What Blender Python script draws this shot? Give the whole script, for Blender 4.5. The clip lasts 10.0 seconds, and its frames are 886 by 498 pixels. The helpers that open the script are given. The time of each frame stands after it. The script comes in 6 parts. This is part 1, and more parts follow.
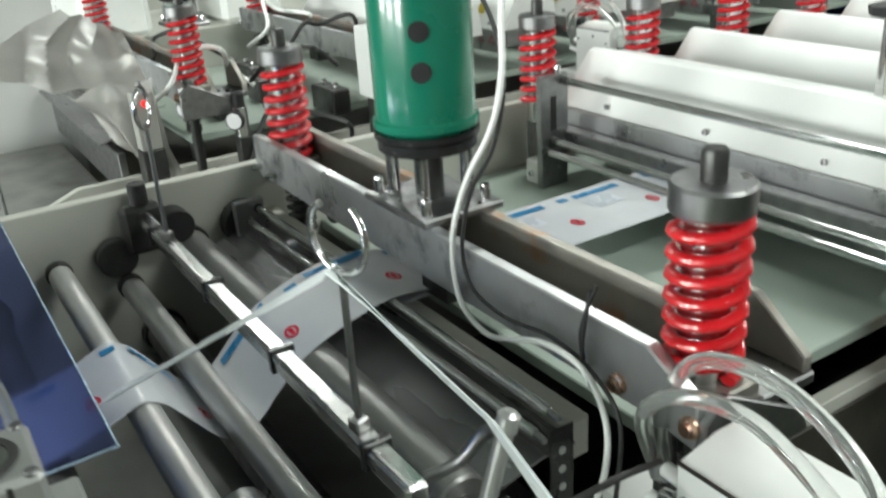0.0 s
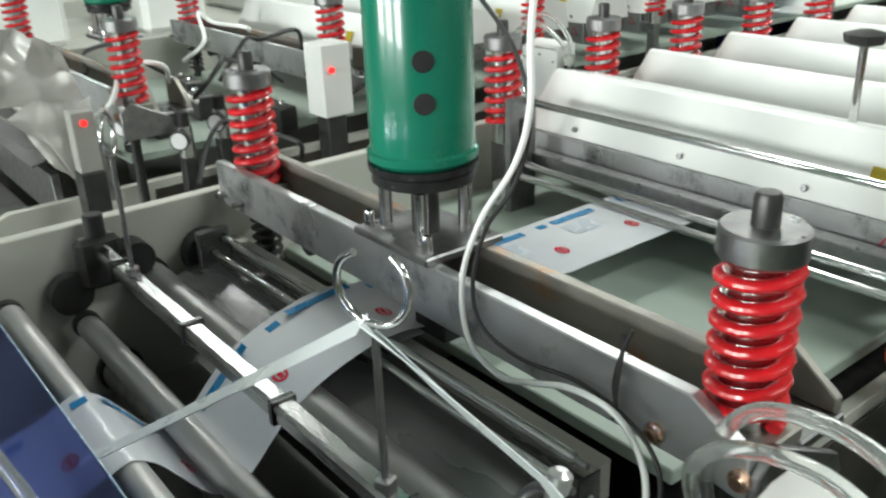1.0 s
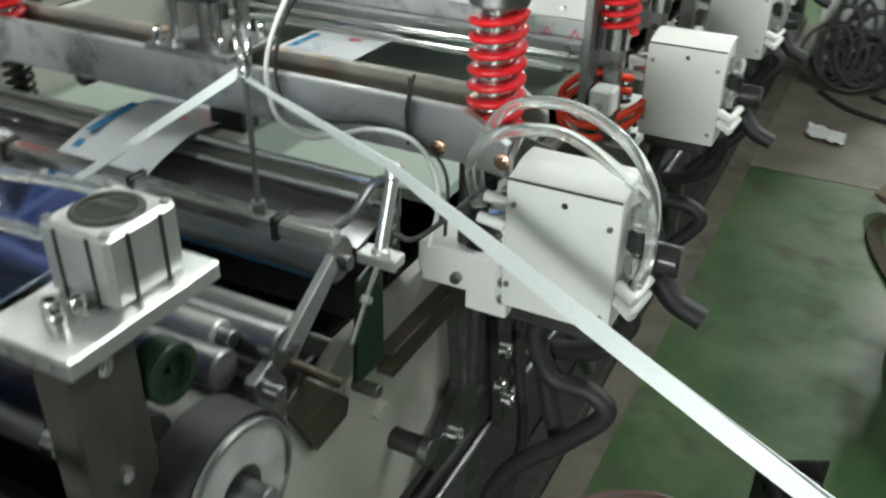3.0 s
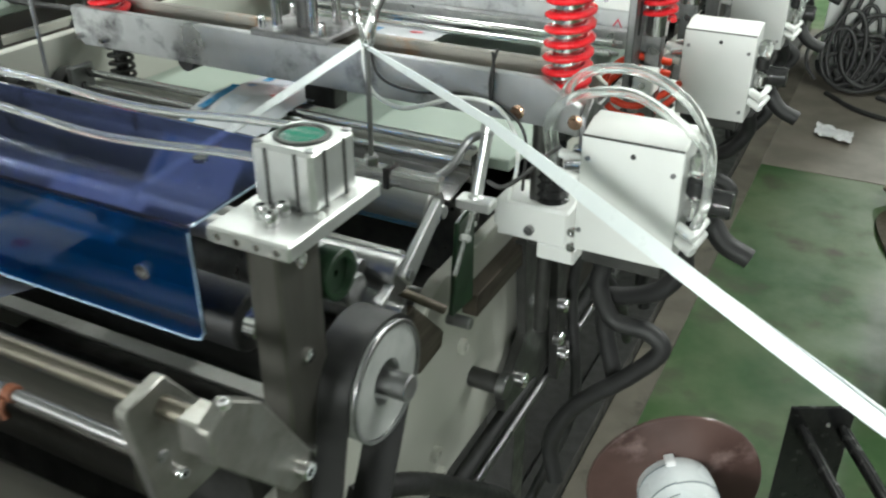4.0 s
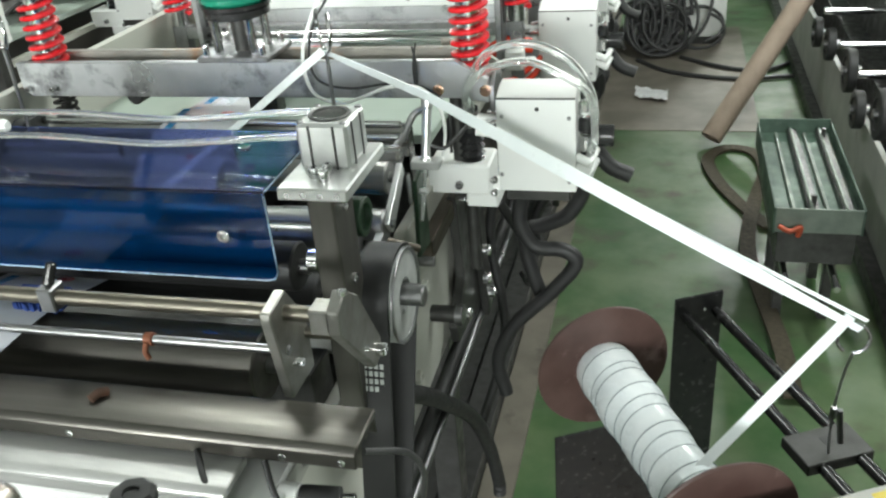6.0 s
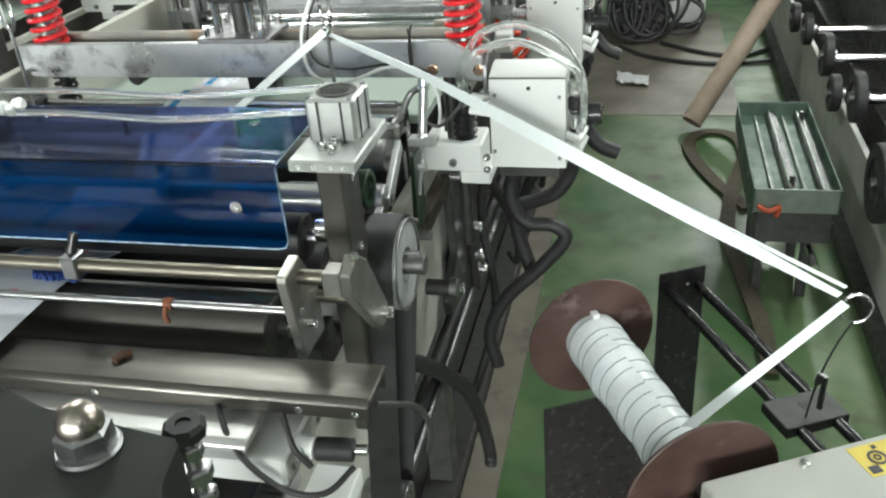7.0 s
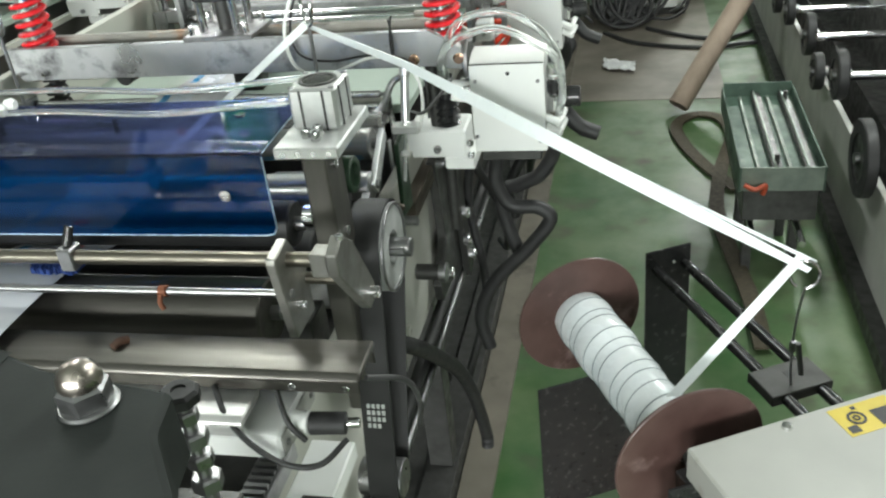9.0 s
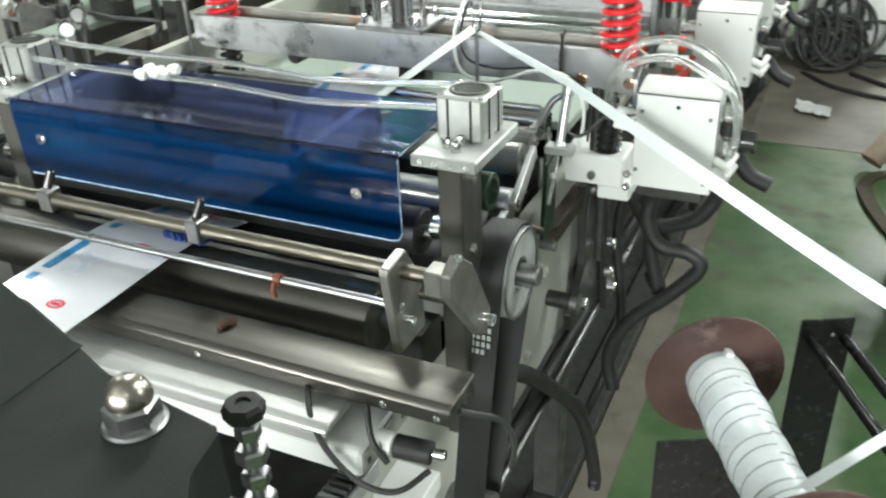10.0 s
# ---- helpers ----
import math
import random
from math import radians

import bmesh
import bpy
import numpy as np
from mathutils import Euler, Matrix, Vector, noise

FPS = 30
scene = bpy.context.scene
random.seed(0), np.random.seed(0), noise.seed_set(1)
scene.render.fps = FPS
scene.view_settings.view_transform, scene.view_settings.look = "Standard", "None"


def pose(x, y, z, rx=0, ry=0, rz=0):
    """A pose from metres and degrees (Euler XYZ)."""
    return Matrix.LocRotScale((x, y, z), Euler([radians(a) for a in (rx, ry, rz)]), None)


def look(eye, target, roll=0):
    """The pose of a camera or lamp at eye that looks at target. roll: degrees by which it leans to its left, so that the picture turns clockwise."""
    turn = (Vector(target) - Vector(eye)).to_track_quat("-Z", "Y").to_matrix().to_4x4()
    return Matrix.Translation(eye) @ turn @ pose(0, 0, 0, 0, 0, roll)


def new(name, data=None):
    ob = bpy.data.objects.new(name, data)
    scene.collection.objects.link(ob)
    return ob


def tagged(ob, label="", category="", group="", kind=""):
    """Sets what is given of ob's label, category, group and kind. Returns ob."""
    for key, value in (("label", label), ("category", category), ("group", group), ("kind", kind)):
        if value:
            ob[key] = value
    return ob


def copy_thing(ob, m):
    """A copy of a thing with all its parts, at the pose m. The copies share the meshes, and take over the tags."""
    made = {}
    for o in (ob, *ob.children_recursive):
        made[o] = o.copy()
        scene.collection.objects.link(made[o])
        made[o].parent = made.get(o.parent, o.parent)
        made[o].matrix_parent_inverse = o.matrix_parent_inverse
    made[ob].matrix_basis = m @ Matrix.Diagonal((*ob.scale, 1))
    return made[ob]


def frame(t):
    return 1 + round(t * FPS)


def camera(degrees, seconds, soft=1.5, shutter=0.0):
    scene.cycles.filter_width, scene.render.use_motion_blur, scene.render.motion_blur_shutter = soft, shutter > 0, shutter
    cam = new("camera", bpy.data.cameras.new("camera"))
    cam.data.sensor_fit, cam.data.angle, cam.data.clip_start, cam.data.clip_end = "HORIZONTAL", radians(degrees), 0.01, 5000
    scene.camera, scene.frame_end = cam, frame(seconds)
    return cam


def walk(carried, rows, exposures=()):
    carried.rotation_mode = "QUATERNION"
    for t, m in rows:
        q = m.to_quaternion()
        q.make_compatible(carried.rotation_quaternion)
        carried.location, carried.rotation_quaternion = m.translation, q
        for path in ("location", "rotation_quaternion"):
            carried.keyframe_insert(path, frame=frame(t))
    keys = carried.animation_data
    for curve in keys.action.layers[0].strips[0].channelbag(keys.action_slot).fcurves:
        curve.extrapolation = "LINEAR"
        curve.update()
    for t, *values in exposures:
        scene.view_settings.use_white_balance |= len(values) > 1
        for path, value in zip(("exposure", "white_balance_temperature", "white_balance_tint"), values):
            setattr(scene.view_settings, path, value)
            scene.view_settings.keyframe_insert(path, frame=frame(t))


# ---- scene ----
# The camera and its walk
cam = camera(54.0, 10.0, soft=2.2, shutter=0.5)
PATH = [
    (0, (0.104, 0.184, 1.572), (-1.457, 1.148, 0.776), -3.7),
    (0.5, (0.086, 0.142, 1.595), (-1.451, 1.189, 0.859), -2.3),
    (1, (0.024, 0.146, 1.583), (-1.427, 1.277, 0.797), -2.0),
    (1.5, (-0.057, 0.136, 1.575), (-1.362, 1.358, 0.679), -0.7),
    (2, (-0.047, 0.052, 1.562), (-1.139, 1.454, 0.646), 2.9),
    (2.5, (0.014, -0.079, 1.562), (-0.719, 1.476, 0.539), 1.5),
    (2.8, (0.047, -0.104, 1.568), (-0.64, 1.471, 0.546), 0.8),
    (3, (0.072, -0.12, 1.566), (-0.708, 1.422, 0.558), 0.9),
    (3.2, (0.094, -0.136, 1.562), (-0.718, 1.368, 0.524), 2.3),
    (4.3, (0.054, -0.343, 1.578), (-0.736, 1.224, 0.619), -0.4),
    (4.5, (0.057, -0.371, 1.591), (-0.729, 1.199, 0.634), -0.0),
    (5, (0.069, -0.391, 1.598), (-0.685, 1.201, 0.651), 0.1),
    (5.5, (0.04, -0.48, 1.608), (-0.555, 1.174, 0.653), -3.5),
    (6.8, (0.022, -0.606, 1.627), (-0.404, 1.089, 0.655), -4.9),
    (7, (0.02, -0.61, 1.627), (-0.418, 1.072, 0.638), -4.8),
    (7.5, (0.023, -0.615, 1.63), (-0.397, 1.068, 0.636), -5.4),
    (8, (0.029, -0.62, 1.631), (-0.374, 1.069, 0.639), -5.3),
    (8.5, (0.037, -0.634, 1.629), (-0.371, 1.047, 0.626), -6.2),
    (9, (0.04, -0.641, 1.628), (-0.39, 1.036, 0.628), -6.8),
    (9.5, (0.027, -0.617, 1.623), (-0.575, 1.015, 0.636), -5.6),
    (10, (0.048, -0.58, 1.622), (-0.713, 0.994, 0.65), -2.4),
]
walk(cam, [(t, look(eye, target, roll)) for t, eye, target, roll in PATH],
     exposures=[(0.0, 0.26), (2.0, 0.18), (3.0, 0.28), (4.5, 0.76), (5.5, 0.7), (6.8, 0.66), (9.4, 0.74), (10.0, 0.9)])

# ---- world and light: a closed hall lit by ceiling tubes ----
world = bpy.data.worlds.new("hall_world")
scene.world = world
world.use_nodes = True
sky = world.node_tree.nodes.new("ShaderNodeTexSky")
sky.sky_type, sky.sun_disc, sky.sun_elevation, sky.sun_rotation = "NISHITA", False, radians(40), radians(200)
world.node_tree.links.new(sky.outputs[0], world.node_tree.nodes["Background"].inputs[0])
world.node_tree.nodes["Background"].inputs[1].default_value = 0.1

# daylight from the tall windows in the south wall
WINDOWS = (-5.0, -1.6, 1.8)
for wx in WINDOWS:
    day = bpy.data.lights.new("window_daylight", "AREA")
    day.shape, day.size, day.size_y = "RECTANGLE", 2.2, 1.8
    day.energy, day.color = 420.0, (0.945, 1.0, 0.965)
    new("window_daylight", day).matrix_world = pose(wx, -8.95, 2.7, 90, 0, 0)

LAMP_SPOTS = [(x, y) for x in (-4.6, -1.6, 1.4, 4.4) for y in (-2.4, 2.0, 8.5)]
LAMP_Z = 3.6
LAMP_POWER = {-2.4: 2.0, 2.0: 42.0, 8.5: 112.0}
for lx, ly in LAMP_SPOTS:
    lamp_data = bpy.data.lights.new("ceiling_tube_light", "AREA")
    lamp_data.shape, lamp_data.size, lamp_data.size_y = "RECTANGLE", 0.30, 1.5
    lamp_data.energy, lamp_data.color = LAMP_POWER[ly] * (1.0 if lx < 0 else 1.55), (0.94, 1.0, 0.95)
    lamp_ob = new("ceiling_tube_light", lamp_data)
    lamp_ob.matrix_world = pose(lx, ly, LAMP_Z - 0.06)


# ---- materials ----
def mat(name, c1, c2=None, scale=40.0, rough=0.5, rvar=0.1, metal=0.0, bump=0.0, bscale=300.0,
        stretch=(1, 1, 1), stain=None, stain_scale=6.0, stain_at=0.6, island=0.0, transmission=0.0, ior=1.45, coat=0.0):
    m = bpy.data.materials.new(name)
    m.use_nodes = True
    nt = m.node_tree
    n, l = nt.nodes, nt.links
    p = n["Principled BSDF"]
    tc = n.new("ShaderNodeTexCoord")
    mp = n.new("ShaderNodeMapping")
    mp.inputs["Scale"].default_value = stretch
    l.new(tc.outputs["Object"], mp.inputs[0])
    a = n.new("ShaderNodeTexNoise")
    a.inputs["Scale"].default_value, a.inputs["Detail"].default_value = scale, 6
    l.new(mp.outputs[0], a.inputs["Vector"])
    mix = n.new("ShaderNodeMix")
    mix.data_type = "RGBA"
    mix.inputs[6].default_value = (*c1, 1)
    mix.inputs[7].default_value = (*(c2 or [v * 0.8 for v in c1]), 1)
    ramp = n.new("ShaderNodeMapRange")
    ramp.inputs[1].default_value, ramp.inputs[2].default_value = 0.3, 0.7
    l.new(a.outputs["Fac"], ramp.inputs[0])
    l.new(ramp.outputs[0], mix.inputs[0])
    colour = mix.outputs[2]
    if stain:
        s = n.new("ShaderNodeTexNoise")
        s.inputs["Scale"].default_value, s.inputs["Detail"].default_value, s.inputs["Roughness"].default_value = stain_scale, 8, 0.65
        l.new(mp.outputs[0], s.inputs["Vector"])
        r2 = n.new("ShaderNodeMapRange")
        r2.inputs[1].default_value, r2.inputs[2].default_value = stain_at, stain_at + 0.12
        l.new(s.outputs["Fac"], r2.inputs[0])
        m2 = n.new("ShaderNodeMix")
        m2.data_type = "RGBA"
        l.new(r2.outputs[0], m2.inputs[0])
        l.new(colour, m2.inputs[6])
        m2.inputs[7].default_value = (*stain, 1)
        colour = m2.outputs[2]
    l.new(colour, p.inputs["Base Color"])
    rr = n.new("ShaderNodeMapRange")
    rr.inputs[1].default_value, rr.inputs[2].default_value = 0.3, 0.7
    rr.inputs[3].default_value, rr.inputs[4].default_value = max(0.02, rough - rvar), min(1, rough + rvar)
    l.new(a.outputs["Fac"], rr.inputs[0])
    l.new(rr.outputs[0], p.inputs["Roughness"])
    p.inputs["Metallic"].default_value = metal
    p.inputs["Transmission Weight"].default_value = transmission
    p.inputs["IOR"].default_value = ior
    p.inputs["Coat Weight"].default_value = coat
    if bump:
        b = n.new("ShaderNodeTexNoise")
        b.inputs["Scale"].default_value, b.inputs["Detail"].default_value = bscale, 4
        l.new(mp.outputs[0], b.inputs["Vector"])
        bp = n.new("ShaderNodeBump")
        bp.inputs["Strength"].default_value, bp.inputs["Distance"].default_value = bump, 0.002
        l.new(b.outputs["Fac"], bp.inputs["Height"])
        l.new(bp.outputs[0], p.inputs["Normal"])
    return m


def glow(name, c, strength):
    m = bpy.data.materials.new(name)
    m.use_nodes = True
    p = m.node_tree.nodes["Principled BSDF"]
    p.inputs["Base Color"].default_value = (*c, 1)
    p.inputs["Emission Color"].default_value = (*c, 1)
    p.inputs["Emission Strength"].default_value = strength
    return m


SATIN = mat("satin_roller_steel", (0.6, 0.6, 0.58), (0.5, 0.5, 0.49), 20, 0.42, 0.1, 0.6, 0.03, 400, stretch=(1, 8, 8))
CHROME = mat("polished_chrome", (0.72, 0.72, 0.72), (0.6, 0.6, 0.6), 25, 0.16, 0.07, 1.0, stretch=(1, 8, 8))
STEEL = mat("machined_steel", (0.34, 0.34, 0.34), (0.24, 0.24, 0.245), 60, 0.36, 0.1, 1.0, 0.05, 500, stain=(0.25, 0.23, 0.2), stain_at=0.66)
BEAM_STEEL = mat("worn_zinc_plate", (0.6, 0.61, 0.61), (0.36, 0.37, 0.38), 9, 0.4, 0.14, 0.85, 0.1, 160,
                 stain=(0.13, 0.13, 0.135), stain_scale=10, stain_at=0.54)
RUSTY = mat("rusty_scale_steel", (0.24, 0.235, 0.22), (0.34, 0.32, 0.285), 18, 0.45, 0.15, 0.7, 0.2, 220,
            stain=(0.34, 0.19, 0.11), stain_scale=11, stain_at=0.53)
BRASSY = mat("aged_steel_rod", (0.2, 0.185, 0.15), (0.14, 0.128, 0.108), 30, 0.42, 0.1, 1.0, stretch=(1, 10, 10))
ALU = mat("anodised_aluminium", (0.62, 0.63, 0.62), (0.52, 0.53, 0.52), 45, 0.36, 0.08, 0.85, 0.03, 600)
DARK_STEEL = mat("dark_oily_steel", (0.075, 0.075, 0.072), (0.04, 0.04, 0.038), 30, 0.42, 0.12, 0.6, 0.1, 250)
POST_STEEL = mat("ground_steel_post", (0.13, 0.125, 0.11), (0.09, 0.086, 0.078), 35, 0.42, 0.1, 0.7, 0.05, 300, stretch=(1, 1, 0.2))
BLACK = mat("black_rubber", (0.012, 0.012, 0.0125), (0.022, 0.022, 0.022), 60, 0.55, 0.1, 0.0, 0.15, 400)
BLACK_GLOSS = mat("black_plastic", (0.015, 0.015, 0.016), (0.025, 0.025, 0.025), 60, 0.22, 0.08)
CREAM = mat("cream_machine_paint", (0.52, 0.52, 0.47), (0.46, 0.46, 0.415), 5, 0.4, 0.08, 0.0, 0.04, 500,
            stain=(0.42, 0.42, 0.37), stain_scale=4, stain_at=0.68)
DUSTY_WHITE = mat("dusty_white_paint", (0.33, 0.33, 0.305), (0.28, 0.28, 0.26), 7, 0.45, 0.08, 0.0, 0.04, 400, stain=(0.22, 0.21, 0.18), stain_scale=9, stain_at=0.62)
WHITE = mat("white_sheet_paint", (0.78, 0.79, 0.77), (0.71, 0.72, 0.7), 8, 0.34, 0.08, 0.0, 0.03, 500,
            stain=(0.55, 0.55, 0.52), stain_scale=7, stain_at=0.7)
GREY_BOX = mat("grey_white_box_paint", (0.73, 0.74, 0.72), (0.67, 0.68, 0.66), 10, 0.38, 0.08, 0.0, 0.03, 600,
               stain=(0.45, 0.45, 0.42), stain_scale=12, stain_at=0.7)
GREEN = mat("green_enamel", (0.008, 0.17, 0.105), (0.006, 0.14, 0.085), 12, 0.25, 0.06, 0.0, 0.03, 90, coat=0.3)
RED = mat("red_spring_paint", (0.62, 0.015, 0.02), (0.5, 0.012, 0.018), 40, 0.26, 0.08, stain=(0.3, 0.05, 0.05), stain_scale=60, stain_at=0.7, coat=0.3)
SPOOL_RED = mat("worn_maroon_board", (0.105, 0.066, 0.058), (0.042, 0.02, 0.017), 9, 0.38, 0.12, 0.0, 0.05, 60,
                stain=(0.16, 0.11, 0.1), stain_scale=11, stain_at=0.57)
GREY_GREEN = mat("dark_grey_green_paint", (0.010, 0.0145, 0.012), (0.007, 0.010, 0.0085), 14, 0.7, 0.08, 0.0, 0.05, 300)
TAPE = mat("white_adhesive_tape", (0.8, 0.84, 0.84), (0.74, 0.79, 0.8), 25, 0.3, 0.08)
TAPE_WOUND = mat("wound_white_tape", (0.72, 0.75, 0.76), (0.6, 0.64, 0.66), 30, 0.26, 0.1, 0.0, 0.35, 90)
FILM = mat("milky_plastic_film", (0.8, 0.81, 0.84), (0.68, 0.7, 0.75), 10, 0.18, 0.08, 0.0, 0.3, 25, transmission=0.28)
PRINT_BLUE = mat("blue_print", (0.02, 0.2, 0.42), None, 40, 0.3)
PRINT_RED = mat("red_print", (0.6, 0.03, 0.06), None, 40, 0.3)
PRINT_GREY = mat("pale_grey_print", (0.5, 0.54, 0.6), None, 40, 0.3)
SILVER_FILM = mat("crumpled_silver_film", (0.76, 0.75, 0.72), (0.62, 0.61, 0.59), 6, 0.33, 0.08, 0.3, 0.12, 40)
ACRYLIC = mat("blue_acrylic", (0.002, 0.075, 0.265), (0.002, 0.06, 0.22), 5, 0.07, 0.03, transmission=0.78, stretch=(0.35, 1, 3), stain=(0.012, 0.17, 0.44), stain_scale=7, stain_at=0.58)
ACRYLIC_CLEAR = mat("violet_tinted_acrylic", (0.2, 0.25, 0.58), (0.17, 0.22, 0.53), 5, 0.05, 0.02, transmission=0.97)
EDGE_CLEAR = mat("polished_acrylic_edge", (0.55, 0.72, 0.85), (0.4, 0.58, 0.78), 60, 0.25, 0.1, transmission=0.3)
COVER_STEEL = mat("brushed_cover_steel", (0.135, 0.129, 0.116), (0.085, 0.08, 0.072), 14, 0.4, 0.1, 0.95, 0.04, 300, stretch=(0.3, 4, 4), stain=(0.16, 0.14, 0.12), stain_scale=5, stain_at=0.62)
CLEAR = mat("clear_tubing", (0.95, 0.97, 0.95), (0.9, 0.93, 0.91), 15, 0.08, 0.04, transmission=0.9)
WHITE_HOSE = mat("white_hose", (0.88, 0.89, 0.87), (0.82, 0.83, 0.81), 40, 0.3, 0.08)
RED_HOSE = mat("orange_red_hose", (0.8, 0.06, 0.02), (0.7, 0.05, 0.02), 30, 0.3, 0.05)
RUST_BROWN = mat("rust_brown_scrap", (0.08, 0.035, 0.02), (0.05, 0.03, 0.02), 80, 0.7)
ORANGE = mat("orange_rag", (0.22, 0.065, 0.025), (0.14, 0.05, 0.025), 80, 0.7, 0.1, 0, 0.3, 200)
COPPER = mat("copper_bolt", (0.55, 0.36, 0.25), (0.4, 0.26, 0.2), 80, 0.28, 0.08, 1.0)
YELLOW = mat("yellow_label", (0.5, 0.38, 0.03), (0.42, 0.32, 0.03), 30, 0.4)
NAVY = mat("blue_bristle", (0.012, 0.03, 0.13), (0.02, 0.05, 0.2), 90, 0.4)
DULL_STEEL = mat("dull_bracket_steel", (0.31, 0.305, 0.285), (0.21, 0.206, 0.19), 40, 0.44, 0.1, 0.9, 0.06, 300, stain=(0.12, 0.11, 0.095), stain_scale=14, stain_at=0.6)
TRAY_FRONT = mat("dull_galvanised_sheet", (0.2, 0.235, 0.2), (0.12, 0.145, 0.125), 16, 0.48, 0.1, 0.5, 0.04, 200)
LEVER_RED = mat("dull_orange_red_plastic", (0.36, 0.06, 0.025), (0.28, 0.05, 0.02), 40, 0.4)
CARD = mat("brown_cardboard", (0.29, 0.225, 0.175), (0.22, 0.17, 0.13), 20, 0.75, 0.08, 0, 0.1, 200, stretch=(1, 1, 0.3))
WEB = mat("olive_brown_webbing", (0.06, 0.047, 0.028), (0.035, 0.029, 0.018), 70, 0.8, 0.1, 0, 0.3, 300)
PAPER = mat("white_paper", (0.7, 0.7, 0.7), (0.6, 0.6, 0.62), 30, 0.7)
TRAY = mat("galvanised_green_tint", (0.075, 0.12, 0.09), (0.035, 0.06, 0.045), 12, 0.55, 0.1, 0.2, 0.05, 200, stain=(0.12, 0.16, 0.13), stain_scale=9, stain_at=0.58)
CABLE = mat("black_cable", (0.025, 0.025, 0.025), (0.04, 0.04, 0.04), 40, 0.42, 0.1)
WALL_PAINT = mat("hall_wall_paint", (0.36, 0.37, 0.36), (0.31, 0.32, 0.31), 2, 0.7, 0.1, stain=(0.26, 0.27, 0.26), stain_scale=1.5, stain_at=0.66)
CEIL_PAINT = mat("hall_ceiling_paint", (0.3, 0.31, 0.3), (0.25, 0.26, 0.25), 2, 0.8)
BLUE_CAB = mat("blue_cabinet_paint", (0.02, 0.07, 0.25), (0.02, 0.06, 0.2), 8, 0.4)
MINT = mat("pale_green_cabinet_paint", (0.45, 0.56, 0.48), (0.4, 0.5, 0.43), 8, 0.45)
RED_LED = glow("red_lamp", (1.0, 0.02, 0.02), 1.2)


def floor_mat():
    m = bpy.data.materials.new("green_painted_concrete")
    m.use_nodes = True
    n, l = m.node_tree.nodes, m.node_tree.links
    p = n["Principled BSDF"]
    tc = n.new("ShaderNodeTexCoord")
    big = n.new("ShaderNodeTexNoise")
    big.inputs["Scale"].default_value, big.inputs["Detail"].default_value, big.inputs["Roughness"].default_value = 2.2, 9, 0.62
    fine = n.new("ShaderNodeTexNoise")
    fine.inputs["Scale"].default_value, fine.inputs["Detail"].default_value = 5.5, 9
    for q in (big, fine):
        l.new(tc.outputs["Object"], q.inputs["Vector"])
    green = n.new("ShaderNodeMix")
    green.data_type = "RGBA"
    # the lighter green holds both uneven paint and glare painted into the floor
    green.inputs[6].default_value, green.inputs[7].default_value = (0.02, 0.072, 0.014, 1), (0.088, 0.128, 0.058, 1)
    r1 = n.new("ShaderNodeMapRange")
    r1.inputs[1].default_value, r1.inputs[2].default_value = 0.38, 0.62
    l.new(big.outputs["Fac"], r1.inputs[0])
    l.new(r1.outputs[0], green.inputs[0])
    worn = n.new("ShaderNodeMix")
    worn.data_type = "RGBA"
    worn.inputs[7].default_value = (0.05, 0.046, 0.03, 1)
    r2 = n.new("ShaderNodeMapRange")
    r2.inputs[1].default_value, r2.inputs[2].default_value = 0.56, 0.74
    l.new(fine.outputs["Fac"], r2.inputs[0])
    l.new(r2.outputs[0], worn.inputs[0])
    l.new(green.outputs[2], worn.inputs[6])
    l.new(worn.outputs[2], p.inputs["Base Color"])
    r3 = n.new("ShaderNodeMapRange")
    r3.inputs[1].default_value, r3.inputs[2].default_value = 0.4, 0.62
    r3.inputs[3].default_value, r3.inputs[4].default_value = 0.4, 0.6
    l.new(fine.outputs["Fac"], r3.inputs[0])
    l.new(r3.outputs[0], p.inputs["Roughness"])
    bp = n.new("ShaderNodeBump")
    bp.inputs["Strength"].default_value, bp.inputs["Distance"].default_value = 0.15, 0.003
    l.new(fine.outputs["Fac"], bp.inputs["Height"])
    l.new(bp.outputs[0], p.inputs["Normal"])
    return m


FLOOR = floor_mat()
CONCRETE = mat("bare_grey_concrete", (0.2, 0.175, 0.145), (0.15, 0.135, 0.11), 5, 0.55, 0.12, 0, 0.15, 120, stain=(0.13, 0.12, 0.1), stain_scale=3, stain_at=0.62)


# ---- mesh helpers ----
def box(bm, lo, hi, bev=0.0015, rz=0.0, about=None):
    vs = [bm.verts.new((x, y, z)) for x in (lo[0], hi[0]) for y in (lo[1], hi[1]) for z in (lo[2], hi[2])]
    fs = [(0, 1, 3, 2), (4, 6, 7, 5), (0, 4, 5, 1), (2, 3, 7, 6), (0, 2, 6, 4), (1, 5, 7, 3)]
    made = [bm.faces.new([vs[i] for i in f]) for f in fs]
    if bev:
        edges = list({e for f in made for e in f.edges})
        out = bmesh.ops.bevel(bm, geom=edges, offset=bev, segments=1, affect="EDGES")
        vs = list({v for f in out["faces"] for v in f.verts} | {v for v in vs if v.is_valid})
    if rz:
        c = Vector(about) if about else (Vector(lo) + Vector(hi)) / 2
        bmesh.ops.rotate(bm, verts=vs, cent=c, matrix=Matrix.Rotation(radians(rz), 3, "Z"))
    return vs


